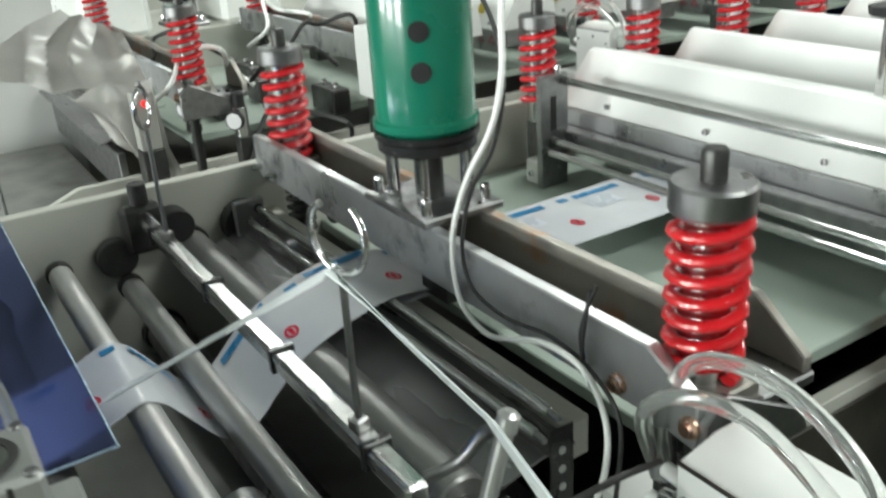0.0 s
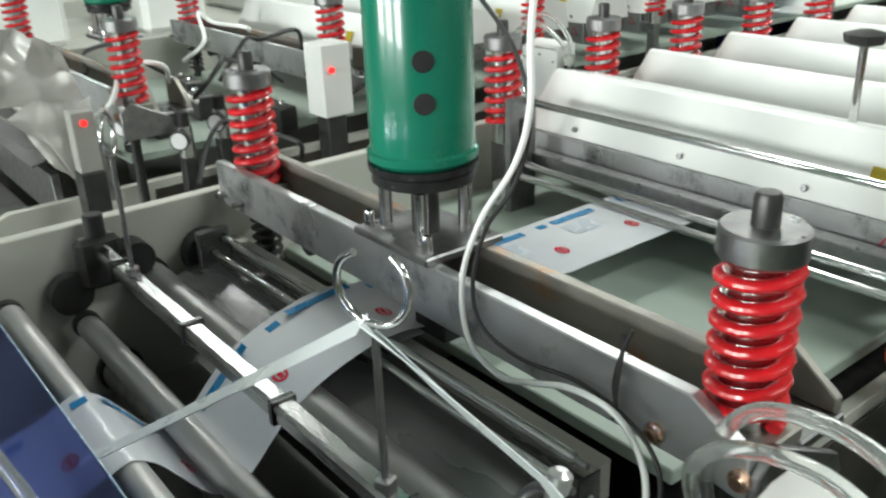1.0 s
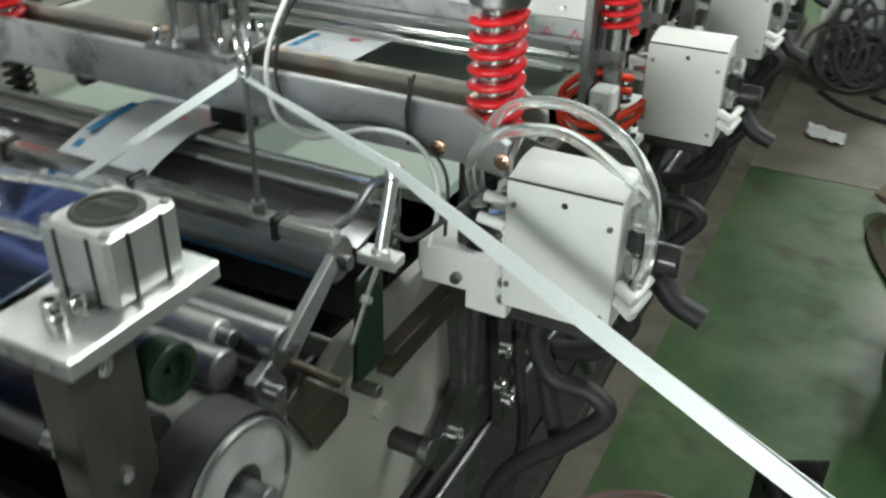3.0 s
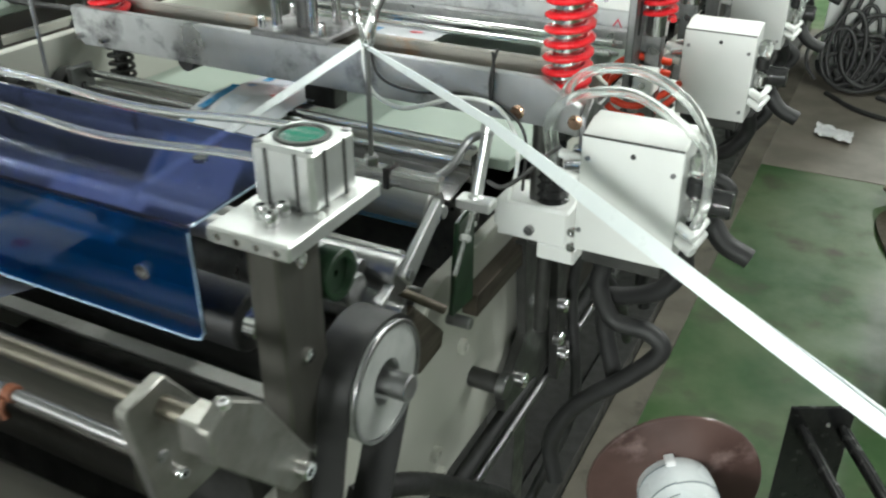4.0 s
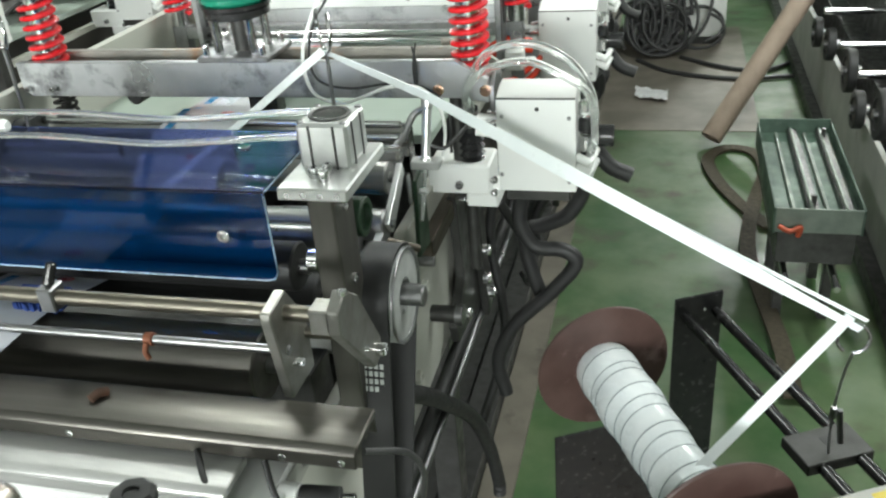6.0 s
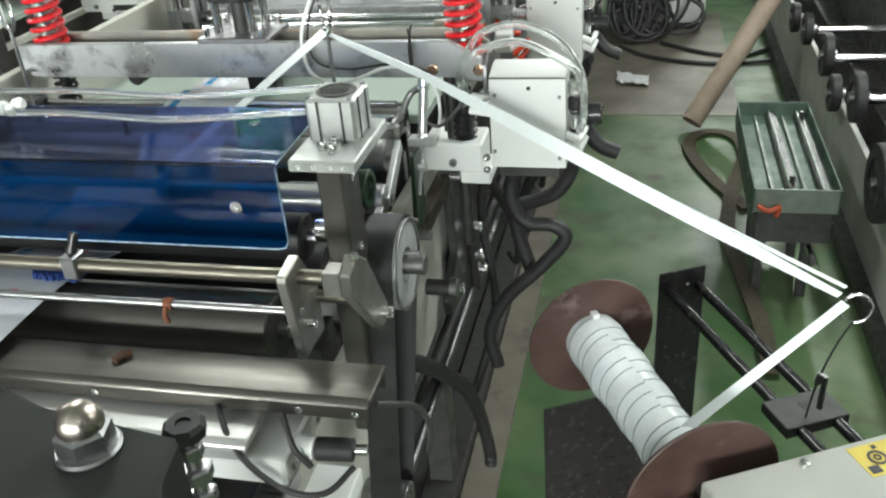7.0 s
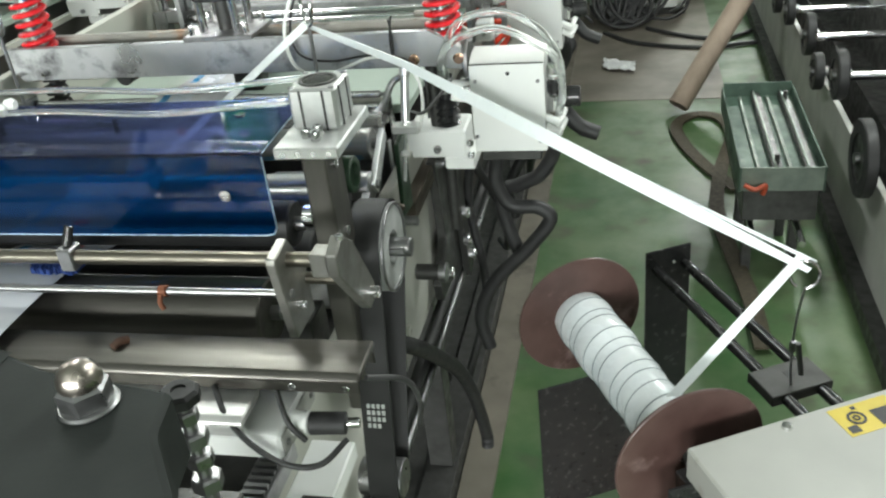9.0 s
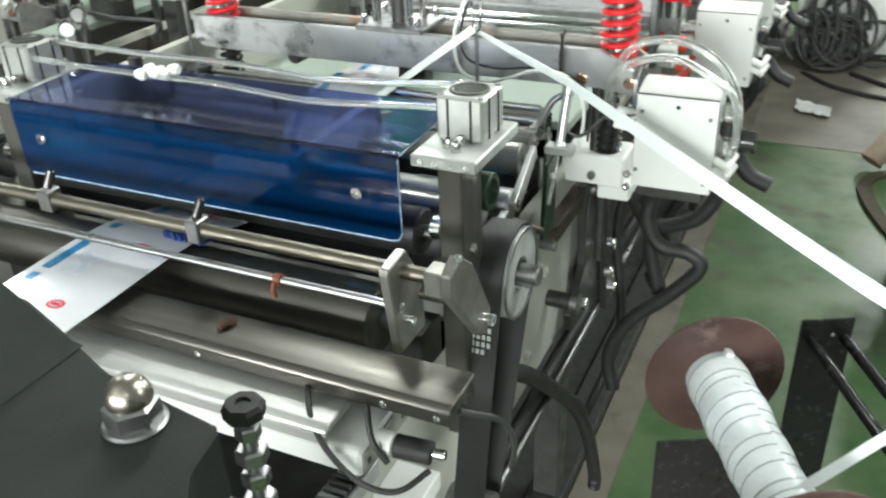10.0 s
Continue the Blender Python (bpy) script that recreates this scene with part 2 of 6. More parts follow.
def lathe(bm, p0, p1, prof, seg=24):
    """Turn a profile of (distance along the axis, radius) round the axis from p0 towards p1."""
    p0, p1 = Vector(p0), Vector(p1)
    ax = (p1 - p0).normalized()
    u = ax.orthogonal().normalized()
    w = ax.cross(u)
    rings = []
    for h, r in prof:
        c = p0 + ax * h
        if r <= 1e-6:
            rings.append([bm.verts.new(c)])
        else:
            rings.append([bm.verts.new(c + (u * math.cos(2 * math.pi * i / seg) + w * math.sin(2 * math.pi * i / seg)) * r) for i in range(seg)])
    for a, b in zip(rings, rings[1:]):
        for i in range(seg):
            j = (i + 1) % seg
            if len(a) == 1 and len(b) > 1:
                bm.faces.new((a[0], b[j], b[i]))
            elif len(b) == 1 and len(a) > 1:
                bm.faces.new((a[i], a[j], b[0]))
            elif len(a) > 1:
                bm.faces.new((a[i], a[j], b[j], b[i]))
    for ring, flip in ((rings[0], True), (rings[-1], False)):
        if len(ring) > 1:
            bm.faces.new(list(reversed(ring)) if flip else ring)


def cyl(bm, p0, p1, r, seg=24, bev=0.001):
    d = (Vector(p1) - Vector(p0)).length
    b = min(bev, r * 0.4, d * 0.4)
    lathe(bm, p0, p1, [(0, r - b), (b, r), (d - b, r), (d, r - b)] if b > 0 else [(0, r), (d, r)], seg)


def ring_pipe(bm, p0, p1, ro, ri, seg=32, bev=0.001):
    d = (Vector(p1) - Vector(p0)).length
    p0, p1 = Vector(p0), Vector(p1)
    ax = (p1 - p0).normalized()
    u = ax.orthogonal().normalized()
    w = ax.cross(u)
    prof = [(0, ri), (0, ro - bev), (bev, ro), (d - bev, ro), (d, ro - bev), (d, ri)]
    rings = [[bm.verts.new(p0 + ax * h + (u * math.cos(2 * math.pi * i / seg) + w * math.sin(2 * math.pi * i / seg)) * r) for i in range(seg)] for h, r in prof]
    for k in range(len(rings)):
        a, b = rings[k], rings[(k + 1) % len(rings)]
        for i in range(seg):
            j = (i + 1) % seg
            bm.faces.new((a[i], a[j], b[j], b[i]))


def smooth_line(pts, div=6):
    pts = [Vector(p) for p in pts]
    if len(pts) < 3 or div < 2:
        return pts
    out = []
    ext = [pts[0] * 2 - pts[1]] + pts + [pts[-1] * 2 - pts[-2]]
    for i in range(1, len(ext) - 2):
        a, b, c, d = ext[i - 1:i + 3]
        for k in range(div):
            t = k / div
            out.append(0.5 * (2 * b + (c - a) * t + (2 * a - 5 * b + 4 * c - d) * t * t + (3 * b - a - 3 * c + d) * t ** 3))
    return out + [pts[-1]]


def sweep(bm, pts, r, seg=12, div=6, ry=None, up=None, rib=0.0):
    """A pipe along a smoothed line. ry: a second half-axis, measured along up. rib: waviness of a corrugated hose."""
    line = smooth_line(pts, div)
    seg = max(seg, 12)
    ry = ry or r
    rings = []
    u = None
    for i, p in enumerate(line):
        t = (line[min(i + 1, len(line) - 1)] - line[max(i - 1, 0)]).normalized()
        if up is not None:
            w = (Vector(up) - t * Vector(up).dot(t)).normalized()
            u = w.cross(t)
        else:
            u = (u - t * u.dot(t)).normalized() if u is not None else t.orthogonal().normalized()
            w = t.cross(u)
        k = 1.0 - (rib if i % 2 else 0.0)
        rings.append([bm.verts.new(p + u * math.cos(2 * math.pi * j / seg) * r * k + w * math.sin(2 * math.pi * j / seg) * ry * k) for j in range(seg)])
    for a, b in zip(rings, rings[1:]):
        for j in range(seg):
            bm.faces.new((a[j], a[(j + 1) % seg], b[(j + 1) % seg], b[j]))
    bm.faces.new(list(reversed(rings[0])))
    bm.faces.new(rings[-1])


def prism(bm, poly, axis, lo, hi, bev=0.0012):
    """A polygon, given in the two other axes in order, drawn out along one axis."""
    i = "xyz".index(axis)

    def at(p, d):
        v = list(p)
        v.insert(i, d)
        return v
    a = [bm.verts.new(at(p, lo)) for p in poly]
    b = [bm.verts.new(at(p, hi)) for p in poly]
    fs = [bm.faces.new(a), bm.faces.new(list(reversed(b)))]
    for k in range(len(poly)):
        j = (k + 1) % len(poly)
        fs.append(bm.faces.new((a[j], a[k], b[k], b[j])))
    bmesh.ops.recalc_face_normals(bm, faces=fs)
    if bev:
        bmesh.ops.bevel(bm, geom=list({e for f in fs for e in f.edges}), offset=bev, segments=1, affect="EDGES")


def ribbon(bm, pts, across, width, thick=0.0006, div=6):
    """A thin band along a smoothed line; across: the direction of its width."""
    line = smooth_line(pts, div)
    rows = []
    for i, p in enumerate(line):
        t = (line[min(i + 1, len(line) - 1)] - line[max(i - 1, 0)]).normalized()
        a = Vector(across) if across else t.cross(Vector((0, 0, 1)))
        a = (a - t * a.dot(t)).normalized()
        nrm = t.cross(a)
        rows.append([bm.verts.new(p + a * sx * width / 2 + nrm * sz * thick / 2) for sx, sz in ((-1, -1), (1, -1), (1, 1), (-1, 1))])
    for a, b in zip(rows, rows[1:]):
        for k in range(4):
            bm.faces.new((a[k], a[(k + 1) % 4], b[(k + 1) % 4], b[k]))
    bm.faces.new(list(reversed(rows[0])))
    bm.faces.new(rows[-1])


def part(name, bm, material, parent=None, label=""):
    bmesh.ops.recalc_face_normals(bm, faces=bm.faces[:])
    me = bpy.data.meshes.new(name)
    bm.to_mesh(me)
    bm.free()
    me.materials.append(material)
    for f in me.polygons:
        f.use_smooth = True
    me.set_sharp_from_angle(angle=radians(31))
    ob = new(name, me)
    if parent is not None:
        ob.parent = parent
    return tagged(ob, label) if label else ob


def thing(name, label, category, group="", at=(0, 0, 0)):
    ob = new(name)
    ob.empty_display_size = 0.05
    ob.location = at
    return tagged(ob, label, category, group)


def solo(name, bm, material, label, category, group="", kind=""):
    return tagged(part(name, bm, material), label, category, group, kind)


def B():
    return bmesh.new()


def P_box(name, lo, hi, material, parent, label="", bev=0.0015):
    bm = B()
    box(bm, lo, hi, bev)
    return part(name, bm, material, parent, label)


def P_cyl(name, p0, p1, r, material, parent, label="", seg=24, bev=0.001):
    bm = B()
    cyl(bm, p0, p1, r, seg, bev)
    return part(name, bm, material, parent, label)


def P_bolt(p, axis, r, h, parent, material=None, name="bolt"):
    """A socket cap screw standing on p along axis."""
    p, a = Vector(p), Vector(axis).normalized()
    bm = B()
    lathe(bm, p, p + a, [(0, r), (h * 0.85, r), (h, r * 0.85), (h, r * 0.5), (h * 0.5, r * 0.45), (h * 0.5, 0)], 14)
    return part(name, bm, material or CHROME, parent)


def P_hex(p, axis, r, h, parent, material=None, name="nut"):
    p, a = Vector(p), Vector(axis).normalized()
    bm = B()
    lathe(bm, p, p + a, [(0, r), (h * 0.85, r), (h, r * 0.85), (h, 0)], 6)
    return part(name, bm, material or STEEL, parent)


# ---- hall ----
bm = B()
box(bm, (-14, -9, -0.2), (12, 26, 0), 0)
tagged(part("floor", bm, FLOOR), "green painted concrete floor with worn brown patches", "floor", kind="structure")
bm = B()
box(bm, (-0.32, 3.55, 0.0), (0.47, 5.4, 0.003), 0)
tagged(part("floor_bare_strip", bm, CONCRETE), "bare grey concrete strip across the aisle", "floor", kind="structure")
for wname, lo, hi in (("wall_north", (-14, 26, 0), (12, 26.2, 6)), ("wall_west", (-14.2, -9.2, 0), (-14, 26.2, 6)), ("wall_east", (12, -9.2, 0), (12.2, 26.2, 6))):
    bm = B()
    box(bm, lo, hi, 0)
    tagged(part(wname, bm, WALL_PAINT), "grey-white painted hall wall", "wall", kind="structure")
bm = B()
box(bm, (-14, -9.2, 0), (12, -9, 1.8), 0)
box(bm, (-14, -9.2, 3.6), (12, -9, 6), 0)
edge = -14.0
for wx in WINDOWS:
    box(bm, (edge, -9.2, 1.8), (wx - 1.1, -9, 3.6), 0)
    edge = wx + 1.1
box(bm, (edge, -9.2, 1.8), (12, -9, 3.6), 0)
tagged(part("wall_south", bm, WALL_PAINT), "grey-white painted hall wall with three windows", "wall", kind="structure")
for k, wx in enumerate(WINDOWS):
    w = tagged(new("window_%d" % (k + 1)), "tall window with a grey steel frame", "window", kind="structure")
    for x0, x1, z0, z1 in ((wx - 1.1, wx - 1.04, 1.8, 3.6), (wx + 1.04, wx + 1.1, 1.8, 3.6), (wx - 0.03, wx + 0.03, 1.86, 3.54), (wx - 1.04, wx + 1.04, 1.8, 1.86), (wx - 1.04, wx + 1.04, 3.54, 3.6)):
        P_box("window_frame", (x0, -9.16, z0), (x1, -9.08, z1), STEEL, w)
bm = B()
box(bm, (-14.2, -9.2, 6.0), (12.2, 26.2, 6.2), 0)
tagged(part("ceiling", bm, CEIL_PAINT), "pale grey hall ceiling", "ceiling", kind="structure")
for lx, ly in LAMP_SPOTS:
    fx = thing("ceiling_lamp", "white fluorescent batten hung over the machines", "lamp", "ceiling lamps")
    P_box("housing", (lx - 0.11, ly - 0.78, LAMP_Z - 0.03), (lx + 0.11, ly + 0.78, LAMP_Z + 0.03), WHITE, fx)
    P_cyl("rod", (lx, ly, LAMP_Z + 0.03), (lx, ly, 6.0), 0.008, STEEL, fx)


# ---- bag machine: frame ----
XL, XR = -0.955, -0.30          # inner face of the left panel, outer face of the right panel


def machine_frame():
    f = thing("machine_frame", "cream painted steel frame of a plastic bag making machine", "machine")
    bm = B()
    prism(bm, [(-0.9, 0.5), (-0.9, 1.2), (0.2, 1.236), (6.0, 1.236), (6.0, 0.5)], "x", XL - 0.018, XL)
    part("side_panel", bm, CREAM, f)
    bm = B()
    prism(bm, [(-0.9, 0.80), (-0.9, 1.03), (0.28, 1.03), (0.42, 1.085), (6.0, 1.085), (6.0, 0.80)], "x", XR - 0.016, XR)
    part("side_panel", bm, CREAM, f)
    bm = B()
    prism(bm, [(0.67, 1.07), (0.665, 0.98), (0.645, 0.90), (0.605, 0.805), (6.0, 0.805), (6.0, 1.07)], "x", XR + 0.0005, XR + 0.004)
    part("access_board", bm, BOARD, f, "dark brown board over the side panel behind the linkage")
    for y in (-0.7, 0.95, 2.6, 4.2, 5.8):
        for x, top in ((XL - 0.03, 0.5), (XR - 0.13, 0.84)):
            P_box("leg", (x - 0.03, y - 0.03, 0.06), (x + 0.03, y + 0.03, top), DARK_STEEL, f)
    for x in (XL - 0.03, XR - 0.13):
        P_box("base_rail", (x - 0.04, -0.8, 0.0), (x + 0.04, 6.0, 0.06), DARK_STEEL, f)
    P_box("bed_plate", (XL, -0.9, 0.84), (XR - 0.016, 6.0, 0.86), DARK_STEEL, f)
    P_box("green_table", (XL + 0.002, 0.64, 1.12), (XR - 0.018, 6.0, 1.135), GREEN_TABLE, f, "grey-green table plate under the film")
    P_box("anvil_bar", (XL, 0.559, 1.135), (-0.33, 0.578, 1.172), CREAM, f, "cream anvil bar under the press beam")
    bm = B()
    prism(bm, [(0.474, 1.150), (0.474, 1.153), (0.520, 1.164), (0.553, 1.164), (0.553, 1.161), (0.520, 1.161)], "x", XL + 0.03, XR - 0.018, 0.0006)
    part("apron_plate", bm, APRON, f, "dull grey-violet apron sheet")
    P_box("drip_tray", (XL + 0.001, 0.24, 1.010), (XR - 0.017, 0.498, 1.016), TRAY_GREY, f, "dull grey sheet under the rollers")
    P_box("cross_bar", (XL, 0.5, 1.045), (XR - 0.016, 0.515, 1.13), STEEL, f)
    P_box("cross_bar", (XL, 0.11, 0.9), (XR - 0.016, 0.16, 1.08), DARK_STEEL, f)
    P_box("cross_bar", (XL, -0.14, 0.9), (XR - 0.016, -0.05, 1.04), DARK_STEEL, f)
    return f


DRUM_STEEL = mat("dull_feed_roller_steel", (0.3, 0.3, 0.29), (0.22, 0.22, 0.215), 16, 0.38, 0.1, 0.7, 0.04, 300, stretch=(0.4, 6, 6))
APRON = mat("grey_violet_apron_sheet", (0.2, 0.195, 0.2), (0.15, 0.147, 0.15), 9, 0.3, 0.1, 0.6, 0.03, 200, stretch=(0.5, 3, 3))
DARK_BEIGE_STRIP = mat("dark_beige_concrete", (0.13, 0.115, 0.092), (0.085, 0.077, 0.06), 7, 0.6, 0.12, 0, 0.15, 120, stain=(0.05, 0.046, 0.036), stain_scale=5, stain_at=0.55)
TRAY_GREY = mat("dull_grey_sheet", (0.34, 0.34, 0.32), (0.24, 0.24, 0.225), 12, 0.42, 0.1, 0.3, 0.05, 200, stain=(0.15, 0.14, 0.12), stain_scale=8, stain_at=0.6)
BOARD = mat("dark_brown_board", (0.045, 0.04, 0.034), (0.03, 0.027, 0.023), 9, 0.5, 0.12, 0.1, 0.15, 120, stain=(0.075, 0.06, 0.045), stain_scale=7, stain_at=0.58)
GREEN_TABLE = mat("grey_green_table_plate", (0.36, 0.42, 0.37), (0.3, 0.36, 0.31), 6, 0.35, 0.08, 0, 0.03, 200)
FRAME_OB = machine_frame()
bm = B()
box(bm, (-0.388, -0.8, 0.0), (-0.30, 6.0, 0.012), 0.002)
solo("plinth_strip", bm, DARK_BEIGE_STRIP, "dark blotched beige concrete strip along the machine base", "plinth", kind="structure")
# added dark sheet, darkens the floor in place of the machine's own shade
bm = B()
box(bm, (XL + 0.05, -0.8, 0.0), (-0.475, 6.0, 0.02), 0.003)
solo("floor_shade_sheet", bm, DARK_STEEL, "added dark sheet standing in for the shade under the machine", "pan")


def roller(y, z, r, x0=XL, x1=XR - 0.016, m=None, label="polished steel guide roller across the machine", shaft=0.008):
    t = thing("guide_roller", label, "roller", "guide rollers")
    P_cyl("tube", (x0 + 0.012, y, z), (x1 - 0.012, y, z), r, m or SATIN, t, seg=32, bev=0.002)
    P_cyl("shaft", (x0, y, z), (x1, y, z), shaft, STEEL, t, seg=16)
    P_cyl("bearing_cap", (x0, y, z), (x0 + 0.010, y, z), r * 1.15, DARK_STEEL, t, seg=24)
    return t


roller(0.292, 1.165, 0.0135, x0=-0.935)
roller(0.366, 1.130, 0.0135, x0=-0.925, x1=-0.305)
fr = roller(0.452, 1.150, 0.0235, x1=-0.312, m=DRUM_STEEL, label="large dull steel feed roller with blue lines")
for ang in (205, 218):
    bm = B()
    a = radians(ang)
    sweep(bm, [(x, 0.452 + 0.0234 * math.cos(a), 1.150 + 0.0234 * math.sin(a)) for x in (-0.56, -0.44, -0.335)], 0.0007, 8, 1)
    part("blue_line", bm, PRINT_BLUE, fr, "blue marker line")
roller(0.40, 1.045, 0.024, label="dark steel lower roller", m=STEEL)
roller(0.20, 1.12, 0.03, label="black rubber drive roller", m=BLACK)
roller(0.155, 1.185, 0.026, label="black rubber nip roller under the blue guard", m=BLACK)
roller(0.052, 1.136, 0.036, m=COVER_STEEL, label="dull brownish steel roller below the guide rod")
roller(0.536, 1.192, 0.0052, m=CHROME, shaft=0.003, x0=-0.915, label="thin chrome guide rod")
roller(0.522, 1.178, 0.0045, m=CHROME, shaft=0.003, x0=-0.915, label="thin chrome guide rod")

BAR_ALU = mat("bright_flat_bar", (0.5, 0.5, 0.49), (0.38, 0.38, 0.375), 16, 0.24, 0.08, 1.0, 0.05, 200, stretch=(0.6, 6, 6), stain=(0.25, 0.25, 0.24), stain_scale=9, stain_at=0.6)
# flat bar with black collars that carries the hook stands
bar = thing("collar_bar", "bright flat steel bar with black collars", "bar")
P_box("bar", (XL + 0.02, 0.388, 1.200), (XR + 0.012, 0.406, 1.217), BAR_ALU, bar, bev=0.003)
for x in (-0.675, -0.507, -0.345, -0.86):
    bm = B()
    box(bm, (x - 0.0035, 0.386, 1.1975), (x + 0.0035, 0.4085, 1.2195), 0.001)
    part("collar", bm, BLACK_GLOSS, bar, "black collar")
for x in (XL + 0.012,):
    P_box("end_block", (x, 0.372, 1.165), (x + 0.022, 0.422, 1.226), DARK_STEEL, bar, "dark end clamp", 0.006)
    P_cyl("clamp_disc", (x - 0.004, 0.435, 1.19), (x + 0.026, 0.435, 1.19), 0.021, BLACK, bar, "black clamp disc")
    P_cyl("clamp_disc", (x - 0.002, 0.36, 1.165), (x + 0.016, 0.36, 1.165), 0.024, DARK_STEEL, bar)
    P_cyl("knob", (x + 0.011, 0.398, 1.226), (x + 0.011, 0.398, 1.252), 0.011, BLACK, bar)
    P_cyl("hand_disc", (-0.948, 0.525, 1.168), (-0.925, 0.525, 1.168), 0.030, BLACK, bar, "black hand disc")
    P_box("rod_hanger", (-0.918, 0.505, 1.10), (-0.908, 0.545, 1.205), STEEL, bar)


RODEND = thing("rod_end_plate", "black perforated upright plate at the rod ends", "bracket")
P_box("plate", (-0.318, 0.527, 1.075), (-0.3165, 0.550, 1.184), BLACK_GLOSS, RODEND, bev=0.0004)
for k in range(5):
    P_cyl("hole", (-0.3166, 0.5385, 1.095 + 0.017 * k), (-0.3158, 0.5385, 1.095 + 0.017 * k), 0.0035, ALU, RODEND, seg=12, bev=0)


def hook_stand(x, y, z0, z1, r=0.0225, turn=0.0):
    t = thing("hook_stand", "bent steel wire hook on a thin rod clamped to the bar", "hook", "wire hooks", at=(x, y, z0))
    P_cyl("rod", (0, 0, 0), (0, 0, z1 - z0), 0.0026, STEEL, t, seg=12)
    pts = []
    for i in range(15):
        a = radians(-250 + 310 * i / 14)
        pts.append((math.cos(a) * r, (i - 7) * 0.0006, z1 - z0 + r + math.sin(a) * r))
    bm = B()
    sweep(bm, pts, 0.0026, 8, 3)
    part("hook", bm, CHROME, t)
    P_box("foot", (-0.006, -0.006, 0.0), (0.006, 0.006, 0.010), STEEL, t)
    t.rotation_euler = (0, 0, radians(turn))
    return t


HOOK_STAND = hook_stand(-0.366, 0.396, 1.217, 1.338, r=0.0245, turn=10)
hook_stand(-0.815, 0.396, 1.217, 1.345, turn=-38)


# ---- sealing press: twin beams on springs ----
def spring(parent, x, y, z0, h=0.118, turns=7.3, r=0.0225, up=True):
    bm = B()
    pts = []
    n = int(turns * 14)
    for i in range(n + 1):
        a = 2 * math.pi * i / 14
        pts.append((x + r * math.cos(a), y + r * math.sin(a), z0 + 0.004 + (h - 0.008) * i / n))
    sweep(bm, pts, 0.0056, 10, 1, ry=0.0041, up=(0, 0, 1))
    part("coil_spring", bm, RED, parent, "red painted die spring")
    bm = B()
    cyl(bm, (x, y, z0 - 0.02), (x, y, z0 + h), 0.0165, 24)
    part("guide_rod", bm, CHROME, parent)
    bm = B()
    lathe(bm, (x, y, z0 + h), (x, y, z0 + h + 1), [(0, 0.026), (0.002, 0.0275), (0.018, 0.0275), (0.020, 0.026)], 32)
    part("cap", bm, STEEL, parent, "grey steel spring cap")
    bm = B()
    lathe(bm, (x, y, z0 + h + 0.02), (x, y, z0 + h + 1), [(0, 0.0085), (0.018, 0.0085), (0.021, 0.007)], 20)
    part("stud", bm, DARK_STEEL, parent)


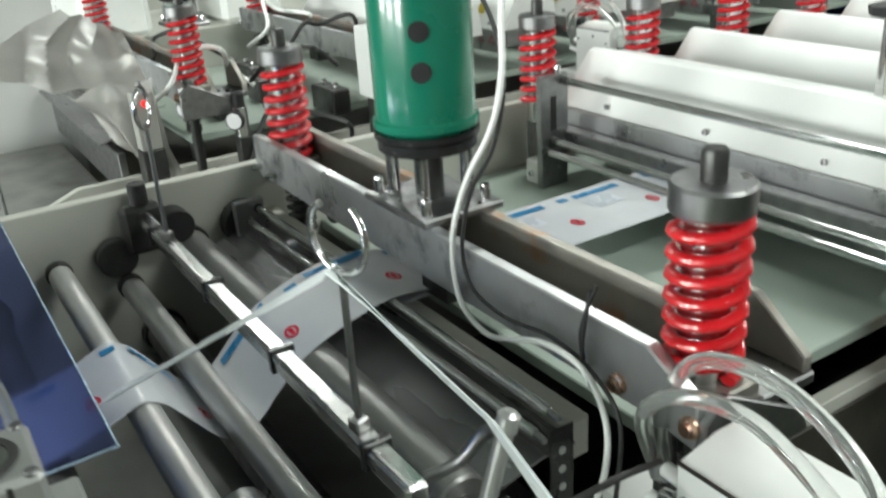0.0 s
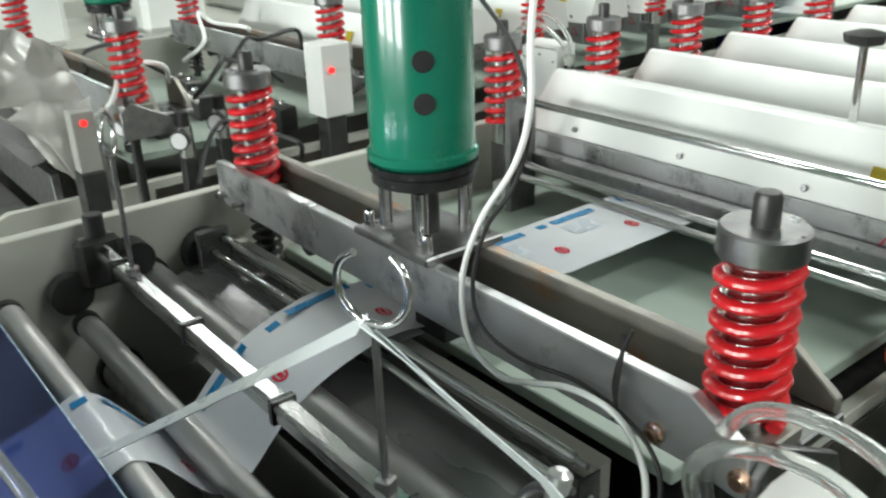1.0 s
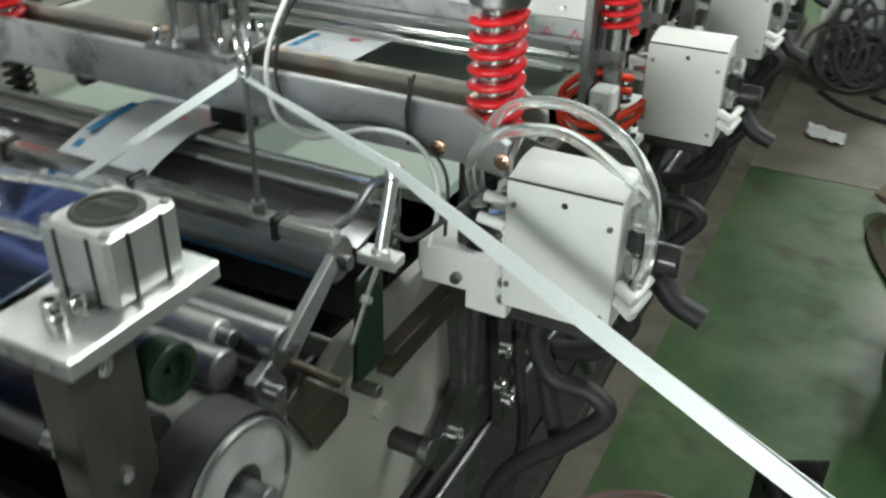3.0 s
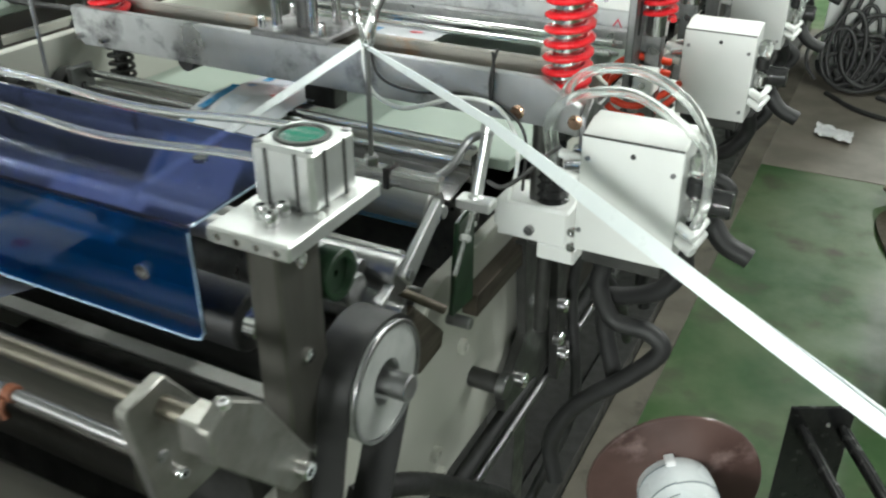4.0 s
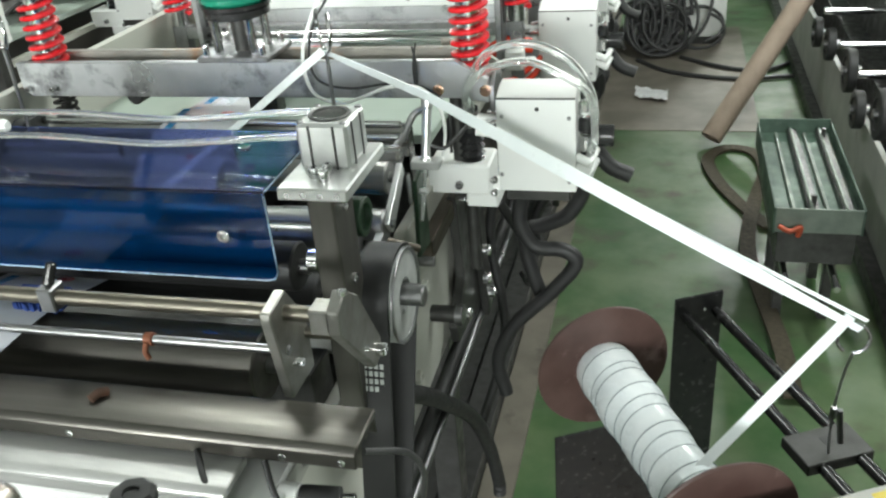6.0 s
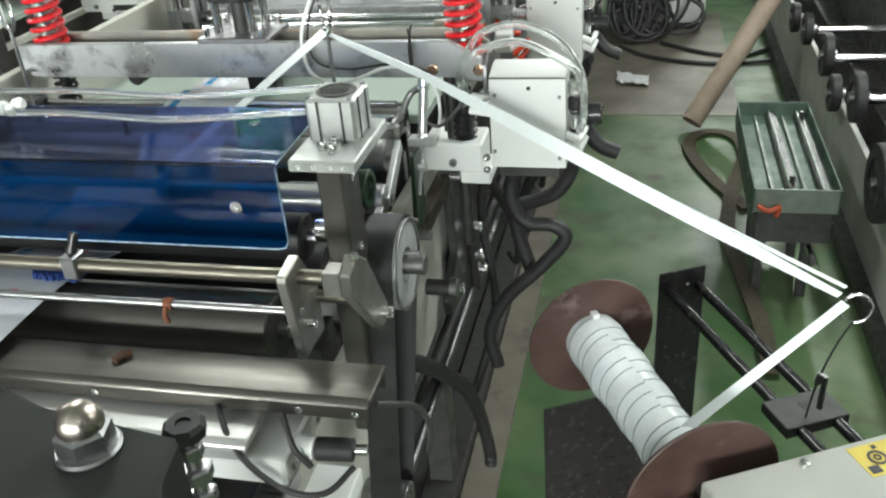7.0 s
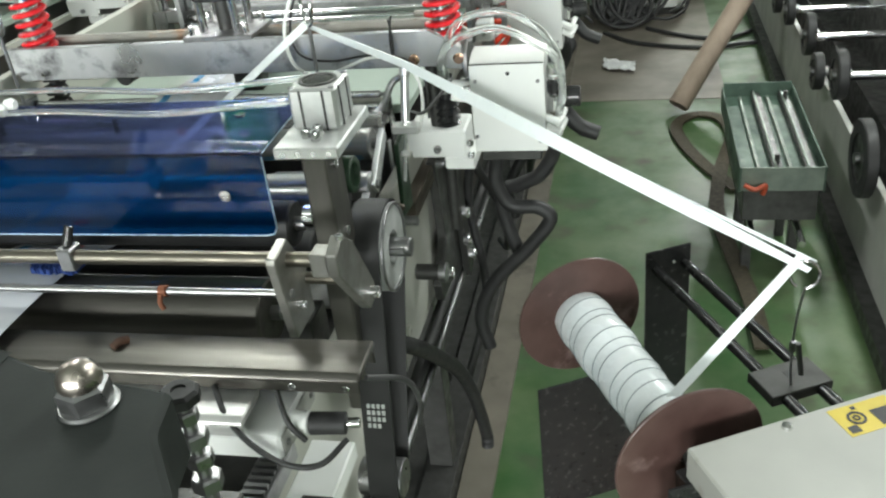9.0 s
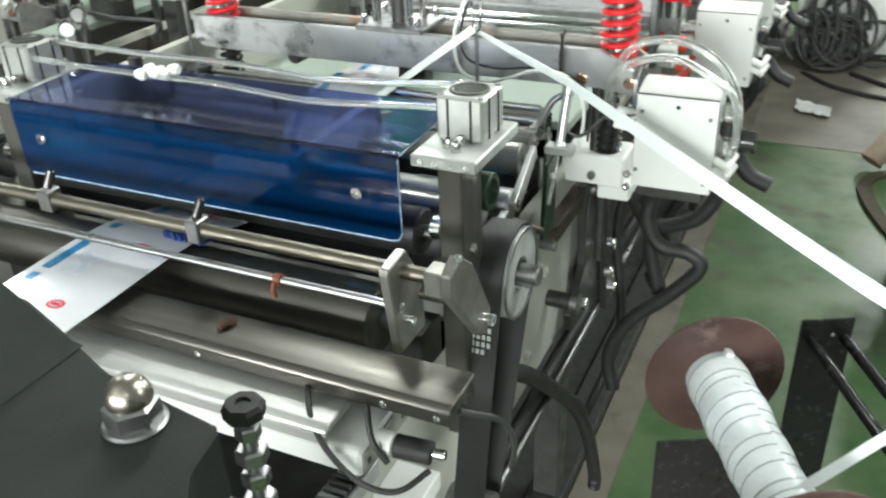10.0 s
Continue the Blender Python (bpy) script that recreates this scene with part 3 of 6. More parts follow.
def sealing_press(y0, z0=1.224, z1=1.277, group="sealing presses"):
    t = thing("sealing_press", "worn zinc press beam held down by two red springs", "press beam", group, at=(0, y0, 0))
    bm = B()
    prism(bm, [(-0.945, z0 + 0.012), (-0.945, z1), (-0.252, z1), (-0.206, z1 - 0.026), (-0.206, z0 - 0.006), (-0.25, z0), (-0.93, z0)], "y", 0.0, 0.012)
    part("front_plate", bm, BEAM_STEEL, t)
    bm = B()
    prism(bm, [(-0.945, z0), (-0.945, z1), (-0.262, z1), (-0.215, z0 + 0.004), (-0.215, z0)], "y", 0.062, 0.074)
    part("rear_plate", bm, RUSTY, t, "rust-stained rear plate")
    P_box("floor_plate", (-0.93, 0.012, z0 + 0.004), (-0.235, 0.062, z0 + 0.014), RUSTY, t, "rusty channel floor")
    for x in (-0.908, -0.236):
        P_box("end_lug", (x - 0.03, 0.0125, z0 + 0.014), (x + 0.03, 0.0615, z0 + 0.026), RUSTY, t)
        spring(t, x, 0.037, z0 + 0.026)
    for x, zz in ((-0.276, 1.236), (-0.21, 1.2355)):
        bm = B()
        lathe(bm, (x, 0.0, zz), (x, -1, zz), [(0, 0.008), (0.003, 0.008), (0.004, 0.0055), (0.007, 0.005), (0.007, 0)], 16)
        part("bolt", bm, COPPER, t, "copper-coloured bolt")
    for x in (-0.93, -0.885):
        P_bolt((x, 0.0, 1.238), (0, -1, 0), 0.004, 0.012, t, CHROME)
    P_box("end_shoe", (-0.30, 0.0745, z0 - 0.008), (-0.212, 0.132, z0 + 0.002), STEEL, t, "grey shoe plate at the beam end")
    bm = B()
    prism(bm, [(-0.30, z0 + 0.002), (-0.30, z1 - 0.004), (-0.262, z1 - 0.004), (-0.215, z0 + 0.014), (-0.215, z0 + 0.002)], "y", 0.122, 0.131)
    part("gusset", bm, RUSTY, t, "rust-stained gusset plate")
    P_bolt((-0.232, 0.10, z0 + 0.002), (0, 0, 1), 0.006, 0.004, t, DARK_STEEL)
    # cheek bracket at the free end
    bm = B()
    prism(bm, [(0.0, z0 - 0.03), (0.0, z1 - 0.035), (0.02, z1 - 0.02), (0.10, z0 - 0.01), (0.11, z0 - 0.03)], "x", -0.205, -0.198)
    part("cheek", bm, STEEL, t)
    P_cyl("buffer", (-0.76, 0.012, z0 - 0.004), (-0.76, 0.05, z0 - 0.004), 0.013, BLACK, t, "black rubber buffer")
    P_box("stop_block", (-0.575, 0.02, z0 - 0.035), (-0.53, 0.05, z0), DARK_STEEL, t, "dark block under the beam")
    for x in (-0.905, -0.262):
        P_cyl("plunger", (x, 0.037, 1.06), (x, 0.037, z0), 0.009, DARK_STEEL, t, "dark plunger rod")
    for x in (-0.905,):
        bm = B()
        n = 6 * 12
        sweep(bm, [(x + 0.016 * math.cos(2 * math.pi * i / 12), 0.037 + 0.016 * math.sin(2 * math.pi * i / 12), 1.15 + 0.07 * i / n) for i in range(n + 1)], 0.003, 6, 1)
        part("return_spring", bm, DARK_STEEL, t, "dark return spring")
    return t


PRESS = sealing_press(0.556)

# green punch cylinder on the near press
PUNCH = thing("punch_unit", "dark green enamelled punch cylinder standing on steel pillars", "cylinder", at=(-0.575, 0.594, 1.277))
bm = B()
lathe(bm, (0, 0, 0.078), (0, 0, 1), [(0, 0.046), (0.004, 0.05), (0.01, 0.05), (0.012, 0.047), (0.235, 0.047), (0.24, 0.044)], 48)
part("body", bm, GREEN, PUNCH)
for ang, zz in ((-33, 0.137), (-33, 0.172), (130, 0.128), (130, 0.162)):
    a = radians(ang)
    bm = B()
    d = Vector((math.cos(a), math.sin(a), 0))
    cyl(bm, Vector((0, 0, zz)) + d * 0.040, Vector((0, 0, zz)) + d * 0.0474, 0.0092, 24, 0.0003)
    part("port_hole", bm, BLACK, PUNCH, "dark round hole")
bm = B()
lathe(bm, (0, 0, 0.058), (0, 0, 1), [(0, 0.043), (0.002, 0.047), (0.011, 0.047), (0.0125, 0.045), (0.014, 0.050), (0.0195, 0.050)], 40)
part("flange", bm, BLACK_GLOSS, PUNCH, "black flange ring")
P_cyl("piston_rod", (0, 0, 0.006), (0, 0, 0.058), 0.013, DARK_STEEL, PUNCH)
for sx in (-1, 1):
    for sy in (-1, 1):
        P_cyl("pillar", (sx * 0.027, sy * 0.025, 0.008), (sx * 0.027, sy * 0.025, 0.058), 0.0065, CHROME, PUNCH, seg=16)
        P_bolt((sx * 0.044, sy * 0.033, 0.008), (0, 0, 1), 0.0052, 0.016, PUNCH)
P_box("base_plate", (-0.056, -0.044, 0.0), (0.056, 0.046, 0.008), STEEL, PUNCH)

# cables from the punch along the beam
bm = B()
sweep(bm, [(-0.44, 0.62, 1.60), (-0.402, 0.56, 1.50), (-0.391, 0.548, 1.44), (-0.404, 0.546, 1.396), (-0.440, 0.545, 1.345), (-0.463, 0.544, 1.288), (-0.456, 0.543, 1.237), (-0.418, 0.541, 1.221),
           (-0.385, 0.541, 1.229), (-0.340, 0.541, 1.245), (-0.297, 0.541, 1.243), (-0.272, 0.540, 1.215), (-0.266, 0.536, 1.180), (-0.272, 0.53, 1.14)], 0.0025, 10)
solo("air_hose", bm, WHITE_HOSE, "white air hose hanging along the beam", "hose")
bm = B()
sweep(bm, [(-0.53, 0.585, 1.53), (-0.47, 0.575, 1.50), (-0.42, 0.562, 1.47), (-0.395, 0.552, 1.43), (-0.408, 0.550, 1.38), (-0.440, 0.549, 1.335), (-0.456, 0.549, 1.285), (-0.445, 0.549, 1.250),
           (-0.40, 0.549, 1.240), (-0.34, 0.549, 1.247), (-0.29, 0.546, 1.240), (-0.262, 0.545, 1.212), (-0.26, 0.54, 1.15)], 0.0018, 8)
solo("cable", bm, CABLE, "black cable running beside the white hose", "cable")
bm = B()
sweep(bm, [(-0.306, 0.552, 1.235), (-0.307, 0.548, 1.262), (-0.306, 0.553, 1.283), (-0.304, 0.56, 1.300)], 0.0016, 6)
sweep(bm, [(-0.304, 0.546, 1.235), (-0.303, 0.546, 1.26), (-0.305, 0.552, 1.282), (-0.309, 0.558, 1.296)], 0.0016, 6)
solo("cable_tie", bm, BLACK, "black cable tie looped over the beam edge", "cable tie")


# ---- valve boxes with hoses ----
def valve_box(y0, xo=0.0, zo=0.0, red=False):
    t = thing("valve_box", "grey-white sheet metal valve box with clear air hoses", "valve box", "valve boxes", at=(xo, y0, zo))
    bm = B()
    prism(bm, [(0.0, 1.102), (0.0, 1.235), (0.034, 1.244), (0.058, 1.244), (0.058, 1.102)], "x", -0.191, -0.085)
    part("body", bm, GREY_BOX, t)
    P_box("lid_seam", (-0.1905, -0.0012, 1.2345), (-0.0855, 0.001, 1.2362), DARK_STEEL, t, bev=0)
    for x, z in ((-0.183, 1.211), (-0.094, 1.209), (-0.186, 1.127), (-0.094, 1.118)):
        P_bolt((x, 0.0, z), (0, -1, 0), 0.0027, 0.0025, t, STEEL, "screw")
    P_cyl("hole", (-0.136, 0.002, 1.221), (-0.136, -0.0006, 1.221), 0.003, BLACK, t, seg=14, bev=0)
    P_box("base", (-0.182, 0.004, 1.086), (-0.094, 0.07, 1.102), DARK_STEEL, t, "dark bracket under the box")
    # regulator bowls and fittings on the free side
    for k, z in enumerate((1.215, 1.192, 1.166)):
        bm = B()
        lathe(bm, (-0.074, 0.026, z - 0.012), (-0.074, 0.026, 2), [(0, 0.008), (0.003, 0.0105), (0.018, 0.0105), (0.022, 0.007)], 16)
        part("regulator", bm, (CLEAR, BLACK_GLOSS, CHROME)[k], t)
    for z in (1.135, 1.15):
        bm = B()
        cyl(bm, (-0.085, 0.012, z), (-0.064, 0.0, z - 0.006), 0.0062, 12)
        cyl(bm, (-0.066, 0.004, z - 0.003), (-0.060, 0.03, z + 0.004), 0.005, 12)
        part("fitting", bm, WHITE_HOSE, t, "white push-in fitting")
    bm = B()
    lathe(bm, (-0.072, 0.045, 1.168), (1, 0.045, 1.168), [(0, 0.015), (0.032, 0.015), (0.034, 0.0135), (0.034, 0)], 24)
    part("knob", bm, BLACK_GLOSS, t, "shiny black regulator knob")
    # manifold on the machine side
    for k in range(6):
        bm = B()
        p = Vector((-0.222 + 0.012 * (k % 2), 0.01 + 0.014 * (k // 2), 1.185 + 0.008 * (k % 3)))
        cyl(bm, p, p + Vector((0.028, 0.0, 0.006 if k % 2 else -0.004)), 0.0055, 12)
        part("fitting", bm, CHROME if k % 2 else WHITE_HOSE, t)
    hose_m = RED_HOSE if red else CLEAR
    for s, top in ((0.0, 1.300), (0.018, 1.282)):
        bm = B()
        sweep(bm, [(-0.228 - s * 0.3, 0.03, 1.185), (-0.232, 0.03 - s, 1.24), (-0.205, 0.03 - s, top - 0.012), (-0.150, 0.03 - s, top), (-0.098, 0.03 - s, top - 0.022),
                   (-0.068, 0.03 - s, 1.235), (-0.062, 0.02, 1.18), (-0.068, 0.01, 1.15)] if not red else
              [(-0.20, -0.03, 1.19 - s), (-0.25, -0.06, 1.20 - s), (-0.285, -0.07, 1.17 - s), (-0.275, -0.07, 1.135 - s), (-0.235, -0.06, 1.125 - s), (-0.195, -0.02, 1.145 - s), (-0.188, 0.02, 1.15)], 0.0055, 10)
        part("air_hose", bm, hose_m, t, "red air hose" if red else "clear air hose loop")
    # white cushion block with rubber bellows beside the box
    bm = B()
    box(bm, (-0.306, 0.045, 1.072), (-0.214, 0.115, 1.118), 0.003)
    box(bm, (-0.25, 0.045, 1.052), (-0.203, 0.115, 1.0725), 0.002)
    part("cushion_block", bm, WHITE, t, "white painted block with a bolt")
    P_bolt((-0.259, 0.045, 1.088), (0, -1, 0), 0.006, 0.008, t, STEEL)
    P_bolt((-0.207, 0.045, 1.078), (0, -1, 0), 0.0055, 0.006, t, CHROME)
    P_bolt((-0.207, 0.045, 1.098), (0, -1, 0), 0.0055, 0.006, t, CHROME)
    bm = B()
    lathe(bm, (-0.245, 0.075, 1.118), (-0.245, 0.075, 2), [(0, 0.02)] + [(0.003 + 0.0055 * i, 0.0205 if i % 2 else 0.015) for i in range(7)] + [(0.041, 0.010), (0.062, 0.009), (0.064, 0.013), (0.078, 0.013)], 24)
    part("bellows", bm, BLACK_GLOSS, t, "black rubber bellows")
    # corrugated hoses below
    for pts in ([(-0.17, 0.06, 1.095), (-0.174, 0.077, 1.054), (-0.178, 0.077, 1.015), (-0.157, 0.077, 0.973), (-0.112, 0.077, 0.968), (-0.094, 0.077, 0.945), (-0.131, 0.077, 0.893), (-0.194, 0.077, 0.823),
                 (-0.223, 0.077, 0.751), (-0.212, 0.077, 0.685)],
                [(-0.088, 0.06, 1.10), (-0.085, 0.085, 1.062), (-0.107, 0.09, 1.022), (-0.142, 0.097, 1.0), (-0.172, 0.105, 0.985), (-0.176, 0.11, 0.95), (-0.166, 0.11, 0.905), (-0.152, 0.11, 0.86)],
                [(-0.075, 0.05, 1.16), (-0.065, 0.077, 1.134), (-0.044, 0.077, 1.108), (-0.015, 0.077, 1.095)]):
        bm = B()
        sweep(bm, pts, 0.0118, 14, 10, rib=0.03)
        part("flexible_conduit", bm, BLACK, t, "black corrugated conduit")
    return t


BOX_1 = valve_box(0.523)
BOX_2 = valve_box(1.046, -0.017, -0.018, red=True)
copy_thing(BOX_1, pose(-0.03, 1.52, -0.03))
copy_thing(BOX_1, pose(-0.035, 1.98, -0.035))


# ---- drive post with compact cylinder ----
DARK_GREEN = mat("dark_green_machine_paint", (0.011, 0.03, 0.014), (0.008, 0.022, 0.01), 20, 0.4, 0.1, 0.0, 0.05, 200)
BROWN_RAIL = mat("brown_stained_steel", (0.11, 0.09, 0.072), (0.07, 0.058, 0.046), 24, 0.45, 0.1, 0.5, 0.08, 200, stretch=(4, 0.5, 4))
def drive_post(x0, label):
    t = thing("nip_cylinder", label, "pneumatic cylinder", "nip cylinders", at=(x0, 0, 0))
    bm = B()
    box(bm, (0.0, 0.098, 1.288), (0.068, 0.212, 1.3005), 0.0015)
    part("mounting_plate", bm, ALU, t, "bright milled plate")
    # bright discs that imitate window glints on the plate's front edge
    for k in range(4):
        P_cyl("plate_glint", (0.01 + 0.016 * k, 0.0975, 1.294), (0.01 + 0.016 * k, 0.100, 1.294), 0.0028, CHROME, t, seg=12, bev=0)
    bm = B()
    box(bm, (0.008, 0.142, 1.3005), (0.058, 0.196, 1.345), 0.003)
    part("cylinder_body", bm, ALU, t, "ribbed aluminium cylinder body")
    for gx in (0.021, 0.045):
        P_box("groove", (gx - 0.0012, 0.1412, 1.301), (gx + 0.0012, 0.1425, 1.343), DARK_STEEL, t, bev=0)
    for gy in (0.157, 0.181):
        P_box("groove", (0.0575, gy - 0.0012, 1.301), (0.0588, gy + 0.0012, 1.343), DARK_STEEL, t, bev=0)
    for sx in (0.012, 0.054):
        for sy in (0.147, 0.191):
            P_cyl("corner_screw", (sx, sy, 1.344), (sx, sy, 1.3464), 0.0036, STEEL, t, seg=14)
    bm = B()
    ring_pipe(bm, (0.033, 0.169, 1.3445), (0.033, 0.169, 1.3468), 0.0205, 0.0165)
    part("retaining_ring", bm, DARK_STEEL, t)
    P_cyl("end_cap", (0.033, 0.169, 1.3445), (0.033, 0.169, 1.3458), 0.0164, CHROME, t)
    for sx, sy in ((0.028, 0.125), (0.038, 0.134), (0.040, 0.118)):
        P_bolt((sx, sy, 1.3005), (0, 0, 1), 0.0052, 0.010, t)
    bm = B()
    box(bm, (0.024, 0.106, 0.96), (0.050, 0.156, 1.288), 0.002)
    part("post", bm, POST_STEEL, t, "dark ground steel post")
    for z in (1.27, 1.19, 1.10, 1.06):
        P_bolt((0.050, 0.131, z), (1, 0, 0), 0.0055, 0.003, t)
    bm = B()
    ring_pipe(bm, (0.034, 0.177, 1.234), (0.053, 0.177, 1.234), 0.0205, 0.0145)
    ring_pipe(bm, (0.034, 0.177, 1.234), (0.047, 0.177, 1.234), 0.015, 0.003)
    part("bearing", bm, DARK_GREEN, t, "dark green painted bearing housing")
    P_cyl("roller_end", (0.012, 0.118, 1.215), (0.024, 0.118, 1.215), 0.012, CHROME, t)
    return t


NIP = drive_post(-0.311, "aluminium compact air cylinder bolted on a steel post")
copy_thing(NIP, pose(-0.905, 0, 0))

# timing pulley and belt on the outside of the frame
PULLEY_GREY = mat("matte_grey_cast_pulley", (0.42, 0.43, 0.42), (0.33, 0.34, 0.33), 40, 0.5, 0.1, 0.25, 0.05, 300)
PULLEY = thing("timing_pulley", "grey timing pulley with a steel hub", "pulley", at=(-0.236, 0.192, 1.134))
bm = B()
ring_pipe(bm, (-0.036, 0, 0), (0.004, 0, 0), 0.0515, 0.020, 48)
part("rim", bm, PULLEY_GREY, PULLEY)
bm = B()
ring_pipe(bm, (0.0035, 0, 0), (0.0065, 0, 0), 0.0525, 0.0485, 48, 0.0008)
part("flange", bm, STEEL, PULLEY)
P_cyl("axle", (-0.05, 0, 0), (0.026, 0, 0), 0.0115, STEEL, PULLEY)
P_box("key", (0.0, -0.003, 0.010), (0.02, 0.003, 0.0145), STEEL, PULLEY, bev=0.0005)
P_box("hub_shadow_gap", (-0.03, -0.018, -0.018), (-0.02, 0.018, 0.018), DARK_STEEL, PULLEY)
BELT_INK = mat("faded_belt_ink", (0.5, 0.52, 0.5), (0.36, 0.38, 0.36), 90, 0.6)
BELT = thing("timing_belt", "black toothed drive belt running down to the motor", "belt")
bm = B()
c = Vector((0, 0.192, 1.134))
low = Vector((0, 0.10, 0.86))
outer = []
for i in range(25):
    a = radians(-20 + 200 * i / 24)
    outer.append(c + Vector((0, math.cos(a) * 0.0560, math.sin(a) * 0.0560)))
for i in range(13):
    a = radians(180 + 160 * i / 12)
    outer.append(low + Vector((0, math.cos(a) * 0.028, math.sin(a) * 0.028)))
outer.append(outer[0].copy())
rows = []
for p in outer:
    centre = c if p.z > 1.0 else low
    inn = p + (centre - p).normalized() * 0.0035
    rows.append([bm.verts.new((x, q.y, q.z)) for x, q in ((-0.270, p), (-0.234, p), (-0.234, inn), (-0.270, inn))])
for a, b in zip(rows, rows[1:]):
    for k in range(4):
        bm.faces.new((a[k], a[(k + 1) % 4], b[(k + 1) % 4], b[k]))
part("band", bm, BLACK, BELT)
bm = B()
for col in range(4):
    for row in range(4):
        if (col, row) != (3, 0):
            box(bm, (-0.011 + 0.006 * col, -0.0003, -0.017 + 0.0085 * row), (-0.0072 + 0.006 * col, 0.0003, -0.0115 + 0.0085 * row), 0)
BELT_MARK = part("belt_print", bm, BELT_INK, BELT, "faded grey printed bars")
# teeth on the inner face of the falling run
p0, p1 = outer[24], outer[25]
for i in range(26):
    q = p0.lerp(p1, (i + 0.5) / 26)
    bm = B()
    box(bm, (-0.268, q.y + 0.0025, q.z - 0.0025), (-0.236, q.y + 0.005, q.z + 0.0025), 0)
    part("tooth", bm, BLACK, BELT)
P_cyl("lower_pulley", (-0.285, 0.10, 0.86), (-0.231, 0.10, 0.86), 0.024, STEEL, BELT)

# ---- blue acrylic guard ----
GUARD = thing("acrylic_guard", "transparent blue bent acrylic guard with rounded corners", "guard")
gx0, gx1 = -0.84, -0.322
bm = B()
prof = [(gx0 + 0.006, 1.2045), (gx0, 1.212), (gx0, 1.295), (gx1, 1.295), (gx1, 1.212), (gx1 - 0.006, 1.2045)]
prism(bm, prof, "y", 0.094, 0.097, 0.0008)
part("front_pane", bm, ACRYLIC, GUARD)
bm = B()
prism(bm, [(0.0945, 1.2955), (0.0945, 1.2985), (0.235, 1.302), (0.235, 1.299)], "x", gx0, gx1, 0.0008)
part("top_pane", bm, ACRYLIC_CLEAR, GUARD)
for pts in ([(gx1, 0.0935, 1.294), (gx1, 0.0935, 1.214), (gx1 - 0.004, 0.0935, 1.2065), (gx1 - 0.012, 0.0935, 1.2045), (gx0 + 0.01, 0.0935, 1.2045)],
            [(gx1, 0.097, 1.297), (gx1, 0.235, 1.3005), (gx0, 0.235, 1.3005)]):
    bm = B()
    sweep(bm, pts, 0.0009, 8, 1)
    part("edge", bm, EDGE_CLEAR, GUARD, "pale polished edge of the acrylic")
for x in (-0.37, -0.80):
    P_bolt((x, 0.094, 1.252), (0, -1, 0), 0.0065, 0.004, GUARD)
    P_bolt((x, 0.165, 1.309), (0, 0, 1), 0.0055, 0.004, GUARD)
for zz, yy in ((1.322, 0.150), (1.332, 0.190)):
    bm = B()
    sweep(bm, [(-0.305, yy, zz + 0.008), (-0.34, yy, zz + 0.006), (-0.45, yy - 0.005, zz), (-0.58, yy, zz + 0.004), (-0.70, yy + 0.004, zz + 0.002), (-0.82, yy, zz + 0.006), (-0.90, yy, zz + 0.01)], 0.0035, 10)
    solo("air_tube", bm, CLEAR, "clear plastic air tube lying over the guard", "tube", "air tubes")
FITS = thing("tube_fitting", "cluster of white tube fittings on the guard", "fitting")
for k in range(6):
    bm = B()
    lathe(bm, (-0.685 + 0.007 * k, 0.150 + 0.008 * (k % 3), 1.326 + 0.004 * (k % 2)), (1, 0.150 + 0.008 * (k % 3), 1.326), [(0, 0.005), (0.008, 0.0075), (0.013, 0.005)], 10)
    part("nipple", bm, WHITE_HOSE, FITS)

# ---- guide rods and brackets on the near side ----
RODS = thing("guide_rod_assembly", "aged steel guide rods in square brackets", "guide rod")
P_cyl("upper_rod", (XL, 0.004, 1.231), (-0.2465, 0.004, 1.231), 0.0072, BRASSY, RODS)
P_cyl("lower_rod", (XL, -0.004, 1.198), (-0.272, -0.004, 1.198), 0.0042, STEEL, RODS)
P_cyl("stub_rod", (-0.275, 0.036, 1.190), (-0.228, 0.036, 1.190), 0.006, BRASSY, RODS)
bm = B()
prism(bm, [(-0.024, 1.240), (-0.022, 1.246), (0.010, 1.250), (0.040, 1.205), (0.040, 1.150), (-0.010, 1.150)], "x", -0.284, -0.274)
part("bracket_plate", bm, DULL_STEEL, RODS, "square steel bracket")
bm = B()
prism(bm, [(-0.018, 1.226), (-0.018, 1.248), (0.002, 1.258), (0.028, 1.238), (0.068, 1.168), (0.064, 1.150), (0.046, 1.148)], "x", -0.228, -0.217)
part("clamp_plate", bm, DULL_STEEL, RODS)
P_bolt((-0.217, 0.056, 1.162), (1, 0, 0), 0.0065, 0.008, RODS)
P_bolt((-0.217, -0.004, 1.258), (0, 0, 1), 0.004, 0.004, RODS)
P_bolt((-0.274, 0.004, 1.18), (1, 0, 0), 0.004, 0.008, RODS)
P_box("clamp_nose", (-0.246, -0.014, 1.222), (-0.2285, 0.008, 1.246), DULL_STEEL, RODS)
for x in (-0.502, -0.70):
    P_box("rod_collar", (x - 0.008, -0.006, 1.219), (x + 0.008, 0.014, 1.243), STEEL, RODS)
    bm = B()
    cyl(bm, (x, 0.004, 1.243), (x + 0.004, 0.012, 1.262), 0.005, 14)
    part("thumb_screw", bm, BLACK_GLOSS, RODS, "black thumb screw")
bm = B()
cyl(bm, (-0.411, -0.004, 1.198), (-0.402, -0.004, 1.198), 0.0062, 14)
sweep(bm, [(-0.407, -0.010, 1.198), (-0.408, -0.013, 1.190), (-0.406, -0.013, 1.183)], 0.0026, 8)
solo("cord", bm, ORANGE, "orange-brown cord tied round the lower rod", "cord")
bm = B()
